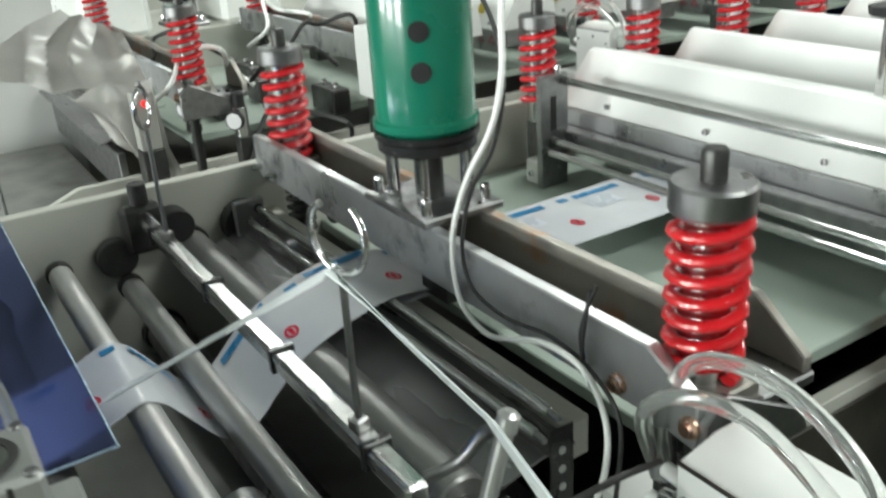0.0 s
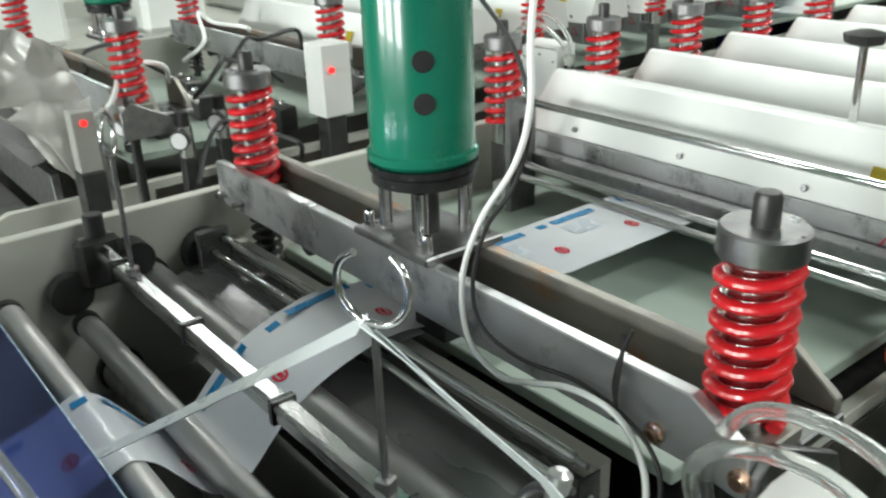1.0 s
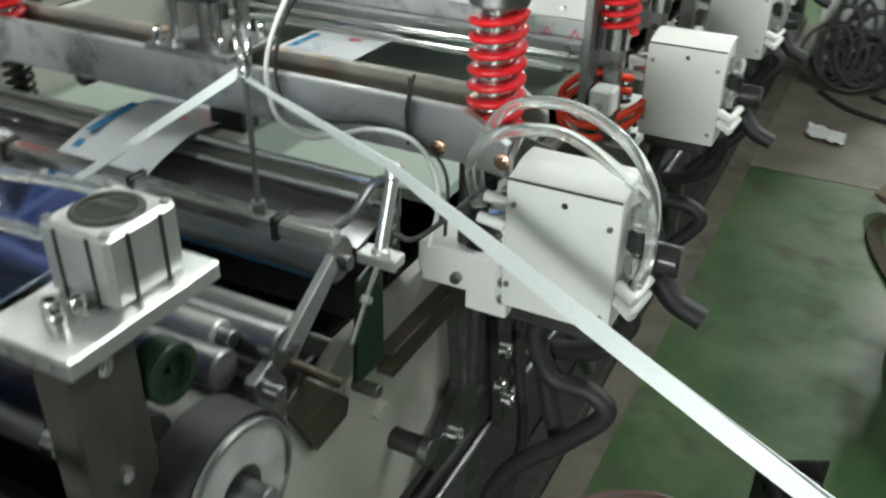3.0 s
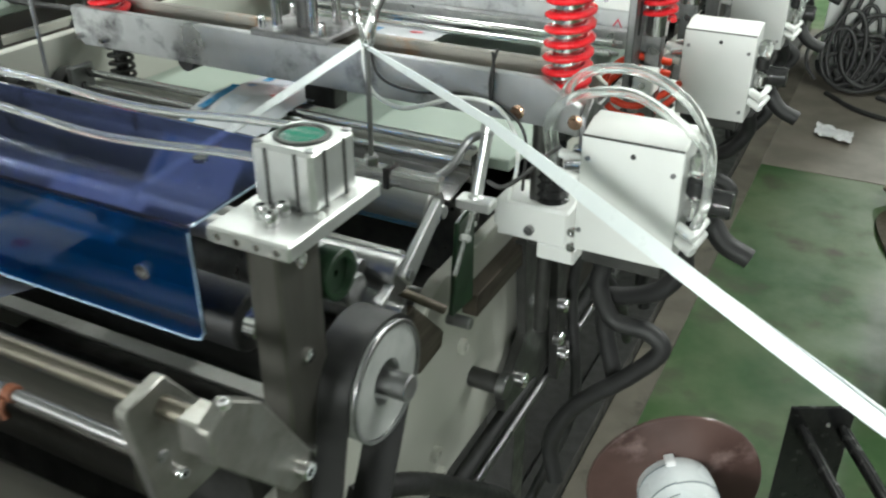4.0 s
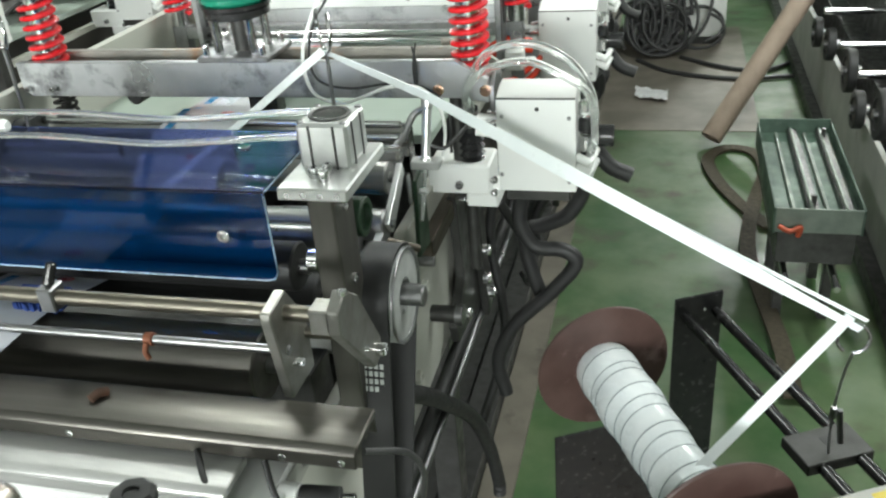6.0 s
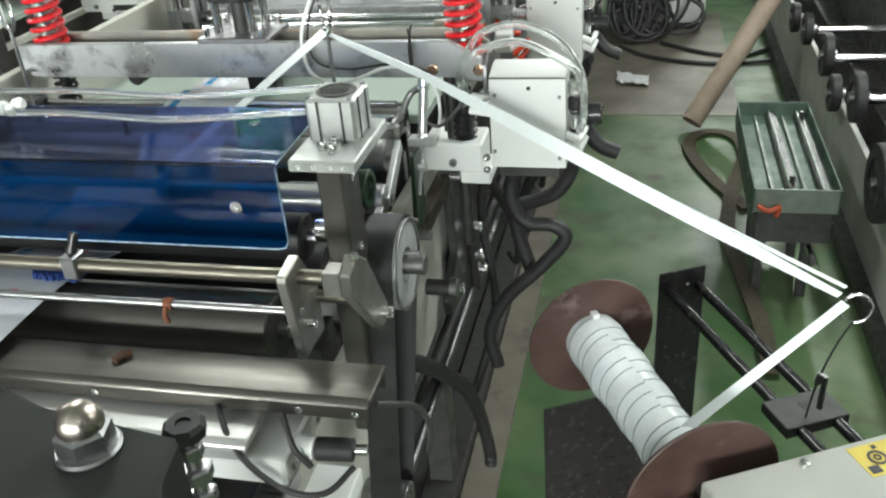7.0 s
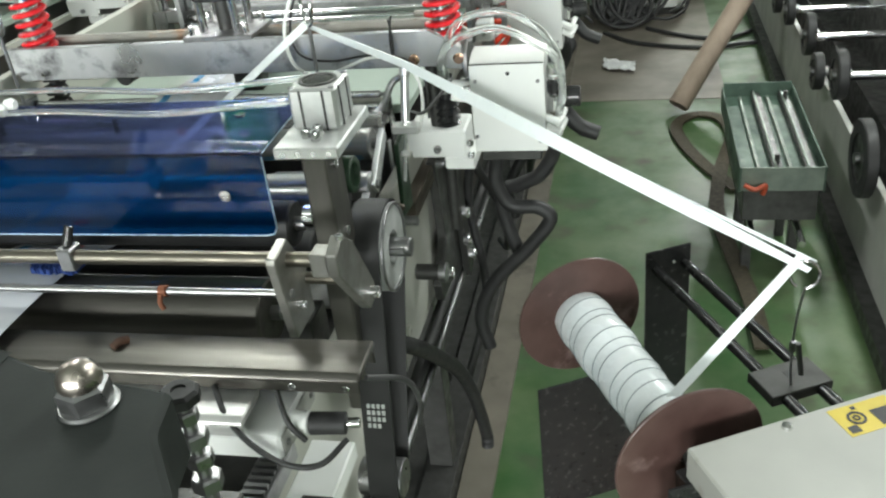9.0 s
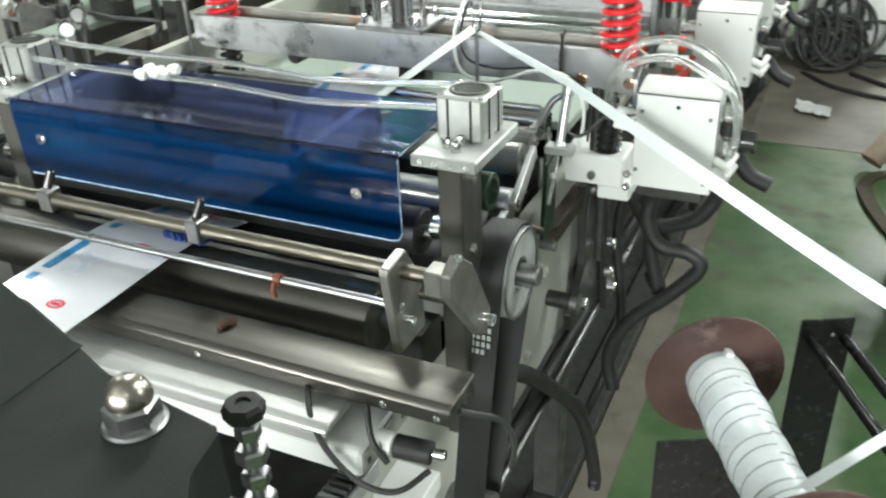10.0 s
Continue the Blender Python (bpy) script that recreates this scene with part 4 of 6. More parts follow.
sweep(bm, [(-0.433, -0.044, 1.168), (-0.437, -0.050, 1.1705), (-0.441, -0.058, 1.169)], 0.0042, 8)
solo("cord_scrap", bm, RUST_BROWN, "dark brown scrap of cord on the steel cover", "cord")
bm = B()
for i in range(60):
    x = -0.60 + 0.055 * i / 60
    q = Vector((x, 0.055 + random.uniform(-0.004, 0.004), 1.178))
    box(bm, (q.x - 0.0006, q.y - 0.001, q.z), (q.x + 0.0006, q.y + 0.02, q.z + 0.006 + random.uniform(0, 0.004)), 0)
box(bm, (-0.602, 0.06, 1.182), (-0.543, 0.078, 1.194), 0.002)
solo("static_brush", bm, NAVY, "dark blue bristle brush above the film", "brush")

# flat steel covers
WIDE_COVER = thing("steel_cover", "brushed stainless steel cover strip with a folded front lip", "cover")
bm = B()
prism(bm, [(-0.0832, 1.1585), (-0.0832, 1.160), (-0.078, 1.166), (-0.030, 1.166), (-0.030, 1.1585)], "x", -0.68, -0.192)
part("top_plate", bm, COVER_STEEL, WIDE_COVER)
P_box("front_lip", (-0.679, -0.0826, 1.146), (-0.193, -0.080, 1.1583), COVER_STEEL, WIDE_COVER, bev=0.0006)
P_box("rear_lip", (-0.679, -0.033, 1.1415), (-0.193, -0.0306, 1.1583), COVER_STEEL, WIDE_COVER, bev=0.0006)
for x in (-0.62, -0.45, -0.255, -0.205):
    bm = B()
    lathe(bm, (x, -0.0826, 1.1525), (x, -1, 1.1525), [(0, 0.0035), (0.0012, 0.0035), (0.0018, 0.002), (0.0018, 0)], 14)
    part("screw", bm, CHROME, WIDE_COVER)
NARROW_COVER = thing("steel_cover", "lower narrow satin metal cover strip", "cover")
bm = B()
prism(bm, [(-0.118, 1.1325), (-0.118, 1.136), (-0.112, 1.141), (-0.075, 1.141), (-0.075, 1.1325)], "x", -0.68, -0.292)
part("top_plate", bm, SATIN, NARROW_COVER)
P_box("front_lip", (-0.679, -0.1175, 1.1212), (-0.293, -0.115, 1.1323), SATIN, NARROW_COVER, bev=0.0006)
bm = B()
box(bm, (-0.66, -0.116, 1.094), (-0.262, -0.03, 1.121), 0.003)
HOUSING = thing("sensor_housing", "white box rail under the steel cover", "housing")
part("body", bm, WHITE, HOUSING)
P_box("end_cap", (-0.2618, -0.114, 1.096), (-0.2598, -0.032, 1.119), DUSTY_WHITE, HOUSING, "dusty end cap")
for y in (-0.105, -0.042):
    P_bolt((-0.2598, y, 1.1075), (1, 0, 0), 0.003, 0.002, HOUSING, STEEL, "screw")
for pts in ([(-0.33, -0.084, 1.15), (-0.31, -0.11, 1.138), (-0.285, -0.124, 1.12), (-0.255, -0.126, 1.10), (-0.228, -0.115, 1.092), (-0.21, -0.09, 1.10)],
            [(-0.27, -0.085, 1.148), (-0.258, -0.10, 1.125), (-0.245, -0.10, 1.105)],
            [(-0.19, -0.07, 1.155), (-0.165, -0.04, 1.13), (-0.16, -0.02, 1.09), (-0.17, 0.0, 1.04)]):
    bm = B()
    sweep(bm, pts, 0.0028, 8)
    solo("cable", bm, CABLE, "thin black sensor cable", "cable", "sensor cables")
SENS = thing("sensor", "black sensor plug on a white socket", "sensor")
P_cyl("plug", (-0.245, -0.085, 1.112), (-0.212, -0.080, 1.110), 0.0105, BLACK, SENS)
P_cyl("socket", (-0.262, -0.085, 1.112), (-0.245, -0.085, 1.112), 0.0115, WHITE, SENS)
P_cyl("pin", (-0.212, -0.080, 1.110), (-0.200, -0.078, 1.110), 0.005, CHROME, SENS)
RACK = thing("gear_rack", "toothed steel rack on the near side plate", "rack")
P_box("bar", (-0.30, -0.30, 1.055), (-0.272, -0.07, 1.075), STEEL, RACK)
for i in range(26):
    P_box("tooth", (-0.297, -0.296 + 0.0085 * i, 1.0752), (-0.275, -0.2915 + 0.0085 * i, 1.080), STEEL, RACK, bev=0)
P_box("end_stop", (-0.27, -0.20, 1.03), (-0.225, -0.04, 1.05), WHITE, RACK)
P_box("stop_block", (-0.245, -0.17, 1.05), (-0.215, -0.13, 1.07), DARK_STEEL, RACK)

# ---- near press head with dome nut ----
NUT_STEEL = mat("warm_nut_steel", (0.5, 0.45, 0.4), (0.4, 0.36, 0.32), 60, 0.28, 0.06, 1.0)
HEAD = thing("press_head", "dark grey-green painted press head with a steel dome nut", "press head")
bm = B()
prism(bm, [(-0.72, -0.30), (-0.34, -0.31), (-0.304, -0.323), (-0.248, -0.345), (-0.171, -0.357), (-0.1655, -0.385), (-0.140, -0.42), (-0.125, -0.50), (-0.72, -0.50)], "z", 1.335, 1.377, 0.003)
part("casting", bm, GREY_GREEN, HEAD)
bm = B()
prof = [(-0.272, 1.3775)] + [(-0.272 - 0.06 * k / 8, 1.3775 + 0.030 * (k / 8) ** 2 * (3 - 2 * k / 8)) for k in range(1, 9)] + [(-0.71, 1.4075), (-0.71, 1.3775)]
prism(bm, prof, "y", -0.499, -0.335, 0.0)
part("raised_arm", bm, GREY_GREEN, HEAD)
P_box("slot", (-0.345, -0.424, 1.4065), (-0.325, -0.412, 1.4082), BLACK, HEAD, bev=0)
bm = B()
cyl(bm, (-0.206, -0.371, 1.377), (-0.206, -0.371, 1.3795), 0.0145, 32)
part("washer", bm, STEEL, HEAD)
P_hex((-0.206, -0.371, 1.3795), (0, 0, 1), 0.0125, 0.0105, HEAD)
bm = B()
lathe(bm, (-0.206, -0.371, 1.390), (-0.206, -0.371, 2), [(0, 0.0100), (0.002, 0.0104)] + [(0.002 + 0.0105 * math.sin(radians(a)), 0.0104 * math.cos(radians(a))) for a in range(10, 90, 10)] + [(0.0125, 0)], 28)
part("dome", bm, NUT_STEEL, HEAD)
KNOB = thing("adjusting_knob", "black lobed knob on a stack of bright nuts", "knob")
kx, ky, kz = -0.214, -0.294, 1.316
bm = B()
lathe(bm, (kx, ky, kz), (kx, ky, 2), [(0, 0.0085), (0.002, 0.0118), (0.008, 0.0122), (0.0105, 0.010), (0.0105, 0.0045), (0.009, 0.004), (0.009, 0)], 8)
part("grip", bm, BLACK, KNOB)
P_cyl("spindle", (kx, ky, 1.20), (kx, ky, kz), 0.0045, STEEL, KNOB)
for z0, r, h in ((kz - 0.013, 0.0075, 0.008), (kz - 0.030, 0.0095, 0.009), (kz - 0.047, 0.0085, 0.009), (kz - 0.066, 0.010, 0.010)):
    P_hex((kx, ky, z0), (0, 0, 1), r, h, KNOB)
P_box("mount", (kx - 0.02, ky - 0.014, 1.19), (kx + 0.014, ky + 0.012, 1.235), DARK_STEEL, KNOB)
P_box("mount_post", (kx - 0.04, ky - 0.014, 1.02), (kx - 0.015, ky + 0.012, 1.2345), DARK_STEEL, KNOB)
P_box("mount_arm", (-0.36, -0.46, 0.86), (-0.24, -0.385, 1.334), DARK_STEEL, HEAD)

# ---- film web ----
fx0, fx1 = -0.688, -0.560
fc, fw = (fx0 + fx1) / 2, fx1 - fx0
FILM_OB = thing("film_web", "milky plastic film printed with blue bars and red ovals", "plastic film")


def film(name, pts, w=fw, c=fc, div=5):
    bm = B()
    ribbon(bm, [(c, y, z) for y, z in pts], (1, 0, 0), w, 0.0006, div)
    return part(name, bm, FILM, FILM_OB)


RUN = [(6.0, 1.19), (1.04, 1.19), (0.66, 1.188), (0.545, 1.199), (0.50, 1.193), (0.47, 1.184), (0.45, 1.1755), (0.432, 1.166), (0.41, 1.146), (0.386, 1.122), (0.366, 1.1145), (0.348, 1.121),
       (0.316, 1.163), (0.305, 1.174), (0.292, 1.1802), (0.277, 1.176), (0.25, 1.164), (0.22, 1.156), (0.18, 1.152), (0.15, 1.157), (0.05, 1.178), (-0.10, 1.178), (-0.30, 1.178), (-0.8, 1.178)]
film("film_run", RUN, div=4)


# the print on the film: marks at an even pitch, each a piece that travels with the web
WEB_LINE = smooth_line([(0, y, z) for y, z in RUN], 8)
WEB_LEN = [0.0]
for a, b in zip(WEB_LINE, WEB_LINE[1:]):
    WEB_LEN.append(WEB_LEN[-1] + (b - a).length)
PITCH = 0.12


def web_pose(s):
    """The pose on the film's upper face at the run s, its y axis against the travel."""
    k = 0
    while k < len(WEB_LEN) - 2 and WEB_LEN[k + 1] < s:
        k += 1
    a, b = WEB_LINE[k], WEB_LINE[k + 1]
    p = a.lerp(b, (s - WEB_LEN[k]) / (WEB_LEN[k + 1] - WEB_LEN[k]))
    d = (a - b).normalized()
    return pose(0, p.y, p.z, math.degrees(math.atan2(d.z, d.y)))


def web_at(y):
    """The run at which the flat far part of the film passes y."""
    return 6.0 - y


MARKS = []


def print_mark(name, outline, holes, m, label, s):
    bm = B()
    for x0, x1, y0, y1 in holes:
        vs = [bm.verts.new(q) for q in ((x0, y0, 0.0008), (x1, y0, 0.0008), (x1, y1, 0.0008), (x0, y1, 0.0008))]
        bm.faces.new(vs)
    if outline:
        x, rx, ry = outline
        n = 20
        a = [bm.verts.new((x + rx * math.cos(2 * math.pi * i / n), ry * math.sin(2 * math.pi * i / n), 0.0008)) for i in range(n)]
        b = [bm.verts.new((x + rx * 0.72 * math.cos(2 * math.pi * i / n), ry * 0.6 * math.sin(2 * math.pi * i / n), 0.0008)) for i in range(n)]
        for i in range(n):
            bm.faces.new((a[i], a[(i + 1) % n], b[(i + 1) % n], b[i]))
    ob = part(name, bm, m, FILM_OB, label)
    ob.matrix_world = web_pose(s)
    MARKS.append((ob, s))


for k in range(30):
    s0 = web_at(0.568) + PITCH * (k - 20)
    print_mark("print_oval", (-0.606, 0.0105, 0.0075), [(-0.6125, -0.5995, -0.0022, 0.0022)], PRINT_RED, "red oval print", s0)
    print_mark("print_bar", None, [(-0.677, -0.665, -0.036, 0.036)], PRINT_BLUE, "blue printed bar", s0 + 0.035)
    print_mark("print_bar", None, [(-0.677, -0.666, -0.007, 0.007)], PRINT_BLUE, "short blue printed bar", s0 + 0.088)
    if k < 19:
        print_mark("print_panel", None, [(-0.656, -0.626, -0.022, 0.022)], PRINT_GREY, "pale grey print", s0 + 0.05)

# ---- unwinder: spool, stand, tension hook ----
SP_FAR, SP_NEAR = Vector((-0.046, 0.552, 0.79)), Vector((0.112, 0.243, 0.79))
SP_AX = (SP_NEAR - SP_FAR).normalized()
SP_LEN = (SP_NEAR - SP_FAR).length
SP_TURN = math.degrees(math.atan2(SP_AX.y, SP_AX.x))


def sp(a, s, z):
    """A point of the unwinder: a along the spool's axis from its far flange, s to the side, z up."""
    side = Vector((-SP_AX.y, SP_AX.x, 0))
    p = SP_FAR + SP_AX * a + side * s
    return Vector((p.x, p.y, z))


SPOOL = thing("tape_spool", "maroon flanged spool wound with white adhesive tape", "spool", at=SP_FAR)
SPOOL.rotation_euler = (0, 0, radians(SP_TURN))
for name, a in (("flange", -0.006), ("flange", SP_LEN)):
    bm = B()
    ring_pipe(bm, (a, 0, 0), (a + 0.006, 0, 0), 0.107, 0.014, 64, 0.0015)
    part(name, bm, SPOOL_RED, SPOOL, "maroon lacquered round flange")
bm = B()
prof = [(0, 0.036)]
n = 60
for i in range(n + 1):
    h = SP_LEN * i / n
    prof.append((h, 0.0455 + 0.0018 * math.sin(h * 22) + 0.0013 * math.sin(h * 75)))
prof.append((SP_LEN, 0.036))
lathe(bm, (0, 0, 0), (1, 0, 0), prof, 40)
part("tape_core", bm, TAPE_WOUND, SPOOL, "uneven winding of white tape")
# dark ribbons that put the shade between the tape wraps into colour
WRAP_SHADE = mat("shaded_tape_edge", (0.13, 0.17, 0.19), (0.24, 0.28, 0.3), 40, 0.4)
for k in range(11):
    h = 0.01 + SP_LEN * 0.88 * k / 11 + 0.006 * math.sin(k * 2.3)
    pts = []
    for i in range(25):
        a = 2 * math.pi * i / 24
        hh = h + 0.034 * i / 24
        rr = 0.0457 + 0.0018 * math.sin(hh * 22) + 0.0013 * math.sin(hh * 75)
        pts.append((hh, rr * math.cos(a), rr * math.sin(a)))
    bm = B()
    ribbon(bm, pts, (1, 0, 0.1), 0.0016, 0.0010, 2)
    part("wrap_shade_line", bm, WRAP_SHADE, SPOOL, "grey line painting the shade along a tape wrap edge")
P_cyl("shaft", (-0.05, 0, 0), (SP_LEN + 0.05, 0, 0), 0.0125, DARK_STEEL, SPOOL)
P_box("core_tag", (0.0, 0.040, -0.006), (0.016, 0.054, 0.006), PAPER, SPOOL, "loose white tape end")

STAND = thing("unwind_stand", "black steel unwind stand with twin round rails", "stand")


def slab(name, a0, a1, s0, s1, z0, z1, m, parent, label="", bev=0.0015):
    bm = B()
    box(bm, (a0, s0, z0), (a1, s1, z1), bev)
    bmesh.ops.transform(bm, verts=bm.verts[:], matrix=Matrix.Translation((SP_FAR.x, SP_FAR.y, 0)) @ Matrix.Rotation(radians(SP_TURN), 4, "Z"))
    return part(name, bm, m, parent, label)


slab("end_plate", -0.235, -0.229, 0.24, 0.338, 0.05, 0.722, BLACK_GLOSS, STAND, "black upright end plate")
slab("cross_plate", -0.24, -0.234, 0.0, 0.30, 0.10, 0.45, BLACK_GLOSS, STAND, "black cross plate")
slab("foot", -0.30, 0.45, 0.0, 0.03, 0.0, 0.05, CREAM, STAND)
slab("foot", -0.30, 0.45, 0.30, 0.33, 0.0, 0.05, CREAM, STAND)
slab("floor_plate", -0.22, 0.3, 0.03, 0.30, 0.04, 0.05, CARD, STAND, "brown base plate")
for s in (0.262, 0.325):
    bm = B()
    cyl(bm, sp(-0.23, s, 0.68), sp(0.36, s, 0.68), 0.010, 20)
    part("rail", bm, BLACK_GLOSS, STAND, "black round rail")
for s, z in ((0.275, 0.66), (0.30, 0.69)):
    bm = B()
    cyl(bm, sp(-0.2285, s, z), sp(-0.2262, s, z), 0.004, 14)
    part("bolt", bm, CHROME, STAND)
slab("hook_block", 0.13, 0.20, 0.235, 0.345, 0.672, 0.692, DARK_STEEL, STAND, "sliding block that carries the hook")
slab("block_slot", 0.15, 0.165, 0.285, 0.30, 0.6915, 0.6925, BLACK, STAND, bev=0)
slab("near_plate", 0.40, 0.406, -0.06, 0.338, 0.05, 0.80, BLACK_GLOSS, STAND)
slab("shaft_cradle", 0.375, 0.40, -0.035, 0.035, 0.72, 0.80, BLACK_GLOSS, STAND)

COVER = thing("unwinder_cover", "white sheet metal cover with a yellow warning label", "cover")
slab("panel", 0.39, 0.80, -0.03, 0.55, 0.80, 0.85, DUSTY_WHITE, COVER, bev=0.003)
slab("yellow_label", 0.40, 0.45, 0.16, 0.245, 0.8503, 0.8508, YELLOW, COVER, "yellow warning label", 0)
for k, (a0, a1, s0, s1) in enumerate(((0.434, 0.446, 0.164, 0.178), (0.404, 0.410, 0.190, 0.196), (0.418, 0.446, 0.208, 0.242))):
    slab("label_bar", a0, a1, s0, s1, 0.8510, 0.8514, BLACK, COVER, "black pictogram bar", 0)
for ro, ri in ((0.012, 0.0085), (0.005, 0.0025)):
    bm = B()
    ring_pipe(bm, sp(0.424, 0.186, 0.8512), sp(0.424, 0.186, 0.8518), ro, ri, 24, 0.0002)
    part("label_ring", bm, BLACK, COVER, "black gear pictogram")
bm = B()
lathe(bm, sp(0.405, 0.10, 0.85), sp(0.405, 0.10, 2), [(0, 0.007), (0.004, 0.006), (0.0045, 0)], 18)
part("screw", bm, CHROME, COVER)

HOOK = thing("tension_hook", "sprung wire hook that guides the tape", "hook", at=(0.285, 0.515, 0.692))
bm = B()
sweep(bm, [(0, 0, 0.0), (0.002, 0, 0.04), (0.008, -0.006, 0.10), (0.016, -0.02, 0.16), (0.024, -0.038, 0.209)], 0.0018, 8)
part("wire", bm, STEEL, HOOK)
bm = B()
sweep(bm, [(0.024 + 0.020 * math.cos(radians(a)), -0.04, 0.232 + 0.023 * math.sin(radians(a))) for a in range(-90, 231, 20)], 0.0026, 8, 3)
part("ring", bm, CHROME, HOOK)
bm = B()
cyl(bm, (0.004, -0.004, 0.07), (0.007, -0.008, 0.092), 0.005, 12)
cyl(bm, (0.016, 0.0, 0.02), (0.014, -0.004, 0.085), 0.0045, 12)
part("clamp", bm, STEEL, HOOK)

# tape: three straight spans
J = Vector((-0.367, 0.388, 1.341))
RING_0 = Vector((0.290, 0.472, 0.945))


def tape_span(name, length, twist, label, half=0.0105, ease=0.0, gather=False):
    """A flat span along local -z from its origin, as look() aims it."""
    bm = B()
    rows = []
    n = 14
    for i in range(n + 1):
        s = i / n
        a = radians(twist[1] - (twist[1] - twist[0]) * (1 - s) ** 3 - ease * max(0.0, s - 0.55) / 0.45)
        dx = Vector((math.cos(a), math.sin(a), 0)) * half
        nr = Vector((-math.sin(a), math.cos(a), 0)) * 0.0004
        w = 1.0 if not gather else 0.7 + 0.3 * min(1.0, s / 0.25) - 0.45 * max(0.0, (s - 0.7) / 0.3)
        c0 = Vector((0, -0.001 * math.sin(math.pi * s) * length, -length * s))
        rows.append([bm.verts.new(c0 + v) for v in (-dx * w - nr, dx * w - nr, dx * w + nr, -dx * w + nr)])
    for a, b in zip(rows, rows[1:]):
        for k in range(4):
            bm.faces.new((a[k], a[(k + 1) % 4], b[(k + 1) % 4], b[k]))
    bm.faces.new(list(reversed(rows[0])))
    bm.faces.new(rows[-1])
    return solo(name, bm, TAPE, label, "tape", "tape spans")


KNEE = Vector((-0.257, 0.430, 1.271))
LEAD = tape_span("tape_span", (KNEE - J).length, (25, 60), "narrow folded white tape between the wire hook and the slim cylinder", 0.0062)
LEAD.matrix_world = look(J, KNEE)
LEAD_2 = tape_span("tape_liner", (KNEE - J).length, (70, 40), "second narrow strand of white tape at the wire hook", 0.0028)
LEAD_2.matrix_world = look(J + Vector((0.004, 0.006, -0.005)), KNEE + Vector((0.003, 0.003, -0.003)))
SPAN_A = tape_span("tape_span", (RING_0 - KNEE).length, (70, 104), "white tape stretched from the slim cylinder to the tension hook", 0.0094, 30.0, True)
SPAN_A2 = tape_span("tape_liner", (RING_0 - KNEE).length, (60, 70), "second narrow strand of white tape beside the first", 0.003)
LOW = Vector((0.088, 0.300, 0.832))
SPAN_B = tape_span("tape_span", (RING_0 - LOW).length, (-55, -15), "white tape rising from the spool to the tension hook", 0.0068)
SPAN_C = tape_span("tape_span", (Vector((-0.579, 0.264, 1.184)) - J).length, (10, 5), "white tape running from the wire hook down to the film")
SPAN_C.matrix_world = look(J, (-0.579, 0.264, 1.184))


# ---- lever and small cylinder by the valve box ----
LEV = thing("lever_cylinder", "slim chrome air cylinder tilted over a steel lever", "pneumatic cylinder")
bm = B()
lathe(bm, (-0.263, 0.452, 1.264), (-0.266, 0.428, 1.184), [(0, 0.004), (0.003, 0.0075), (0.014, 0.0075), (0.016, 0.006), (0.076, 0.006), (0.078, 0.008), (0.09, 0.008)], 20)
part("barrel", bm, ALU, LEV)
P_cyl("rod", (-0.266, 0.430, 1.186), (-0.261, 0.372, 1.128), 0.0026, CHROME, LEV, seg=12)
P_hex((-0.2635, 0.402, 1.158), (0.08, -0.72, -0.7), 0.006, 0.006, LEV, ALU)
P_box("trunnion", (-0.284, 0.418, 1.177), (-0.246, 0.438, 1.188), ALU, LEV)
bm = B()
prism(bm, [(0.41, 1.165), (0.448, 1.172), (0.447, 1.056), (0.398, 1.06)], "x", -0.281, -0.275)
part("lever_plate", bm, DARK_GREEN, LEV, "dark green painted lever plate")
bm = B()
prism(bm, [(0.308, 1.155), (0.325, 1.136), (0.392, 1.186), (0.385, 1.202)], "x", -0.291, -0.283)
part("lever", bm, BEAM_STEEL, LEV, "pale zinc lever arm")
P_hex((-0.283, 0.320, 1.151), (1, 0, 0), 0.006, 0.004, LEV)
bm = B()
prism(bm, [(0.276, 1.142), (0.300, 1.150), (0.316, 1.12), (0.306, 1.045), (0.285, 1.045), (0.278, 1.105)], "x", -0.297, -0.287)
part("pivot_bracket", bm, STEEL, LEV, "grey steel pivot bracket")
bm = B()
prism(bm, [(0.312, 1.09), (0.345, 1.10), (0.41, 1.03), (0.405, 1.012), (0.355, 1.008)], "x", -0.299, -0.292)
part("wear_plate", bm, BROWN_RAIL, LEV, "brown stained wear plate")
P_cyl("pin", (-0.305, 0.290, 1.130), (-0.272, 0.290, 1.130), 0.007, STEEL, LEV)
P_cyl("pin", (-0.32, 0.33, 1.127), (-0.262, 0.355, 1.098), 0.005, BROWN_RAIL, LEV)
P_cyl("pin", (-0.29, 0.415, 1.045), (-0.262, 0.415, 1.045), 0.007, STEEL, LEV)
bm = B()
sweep(bm, [(-0.266, 0.448, 1.250), (-0.282, 0.445, 1.240), (-0.292, 0.43, 1.218), (-0.302, 0.41, 1.208)], 0.0045, 10)
part("elbow", bm, STEEL, LEV)
bm = B()
sweep(bm, [(-0.262, 0.445, 1.20), (-0.245, 0.45, 1.195), (-0.225, 0.47, 1.21), (-0.215, 0.50, 1.22), (-0.22, 0.54, 1.21)], 0.0024, 8)
part("sensor_cable", bm, CABLE, LEV, "black sensor cable")
for y, z, r, x1 in ((0.318, 1.15, 0.019, -0.288), (0.268, 1.156, 0.0165, -0.306)):
    bm = B()
    cyl(bm, (-0.42, y, z), (x1, y, z), r, 28, 0.002)
    solo("roller_end", bm, STEEL, "short bright roller end by the frame", "roller", "roller ends")
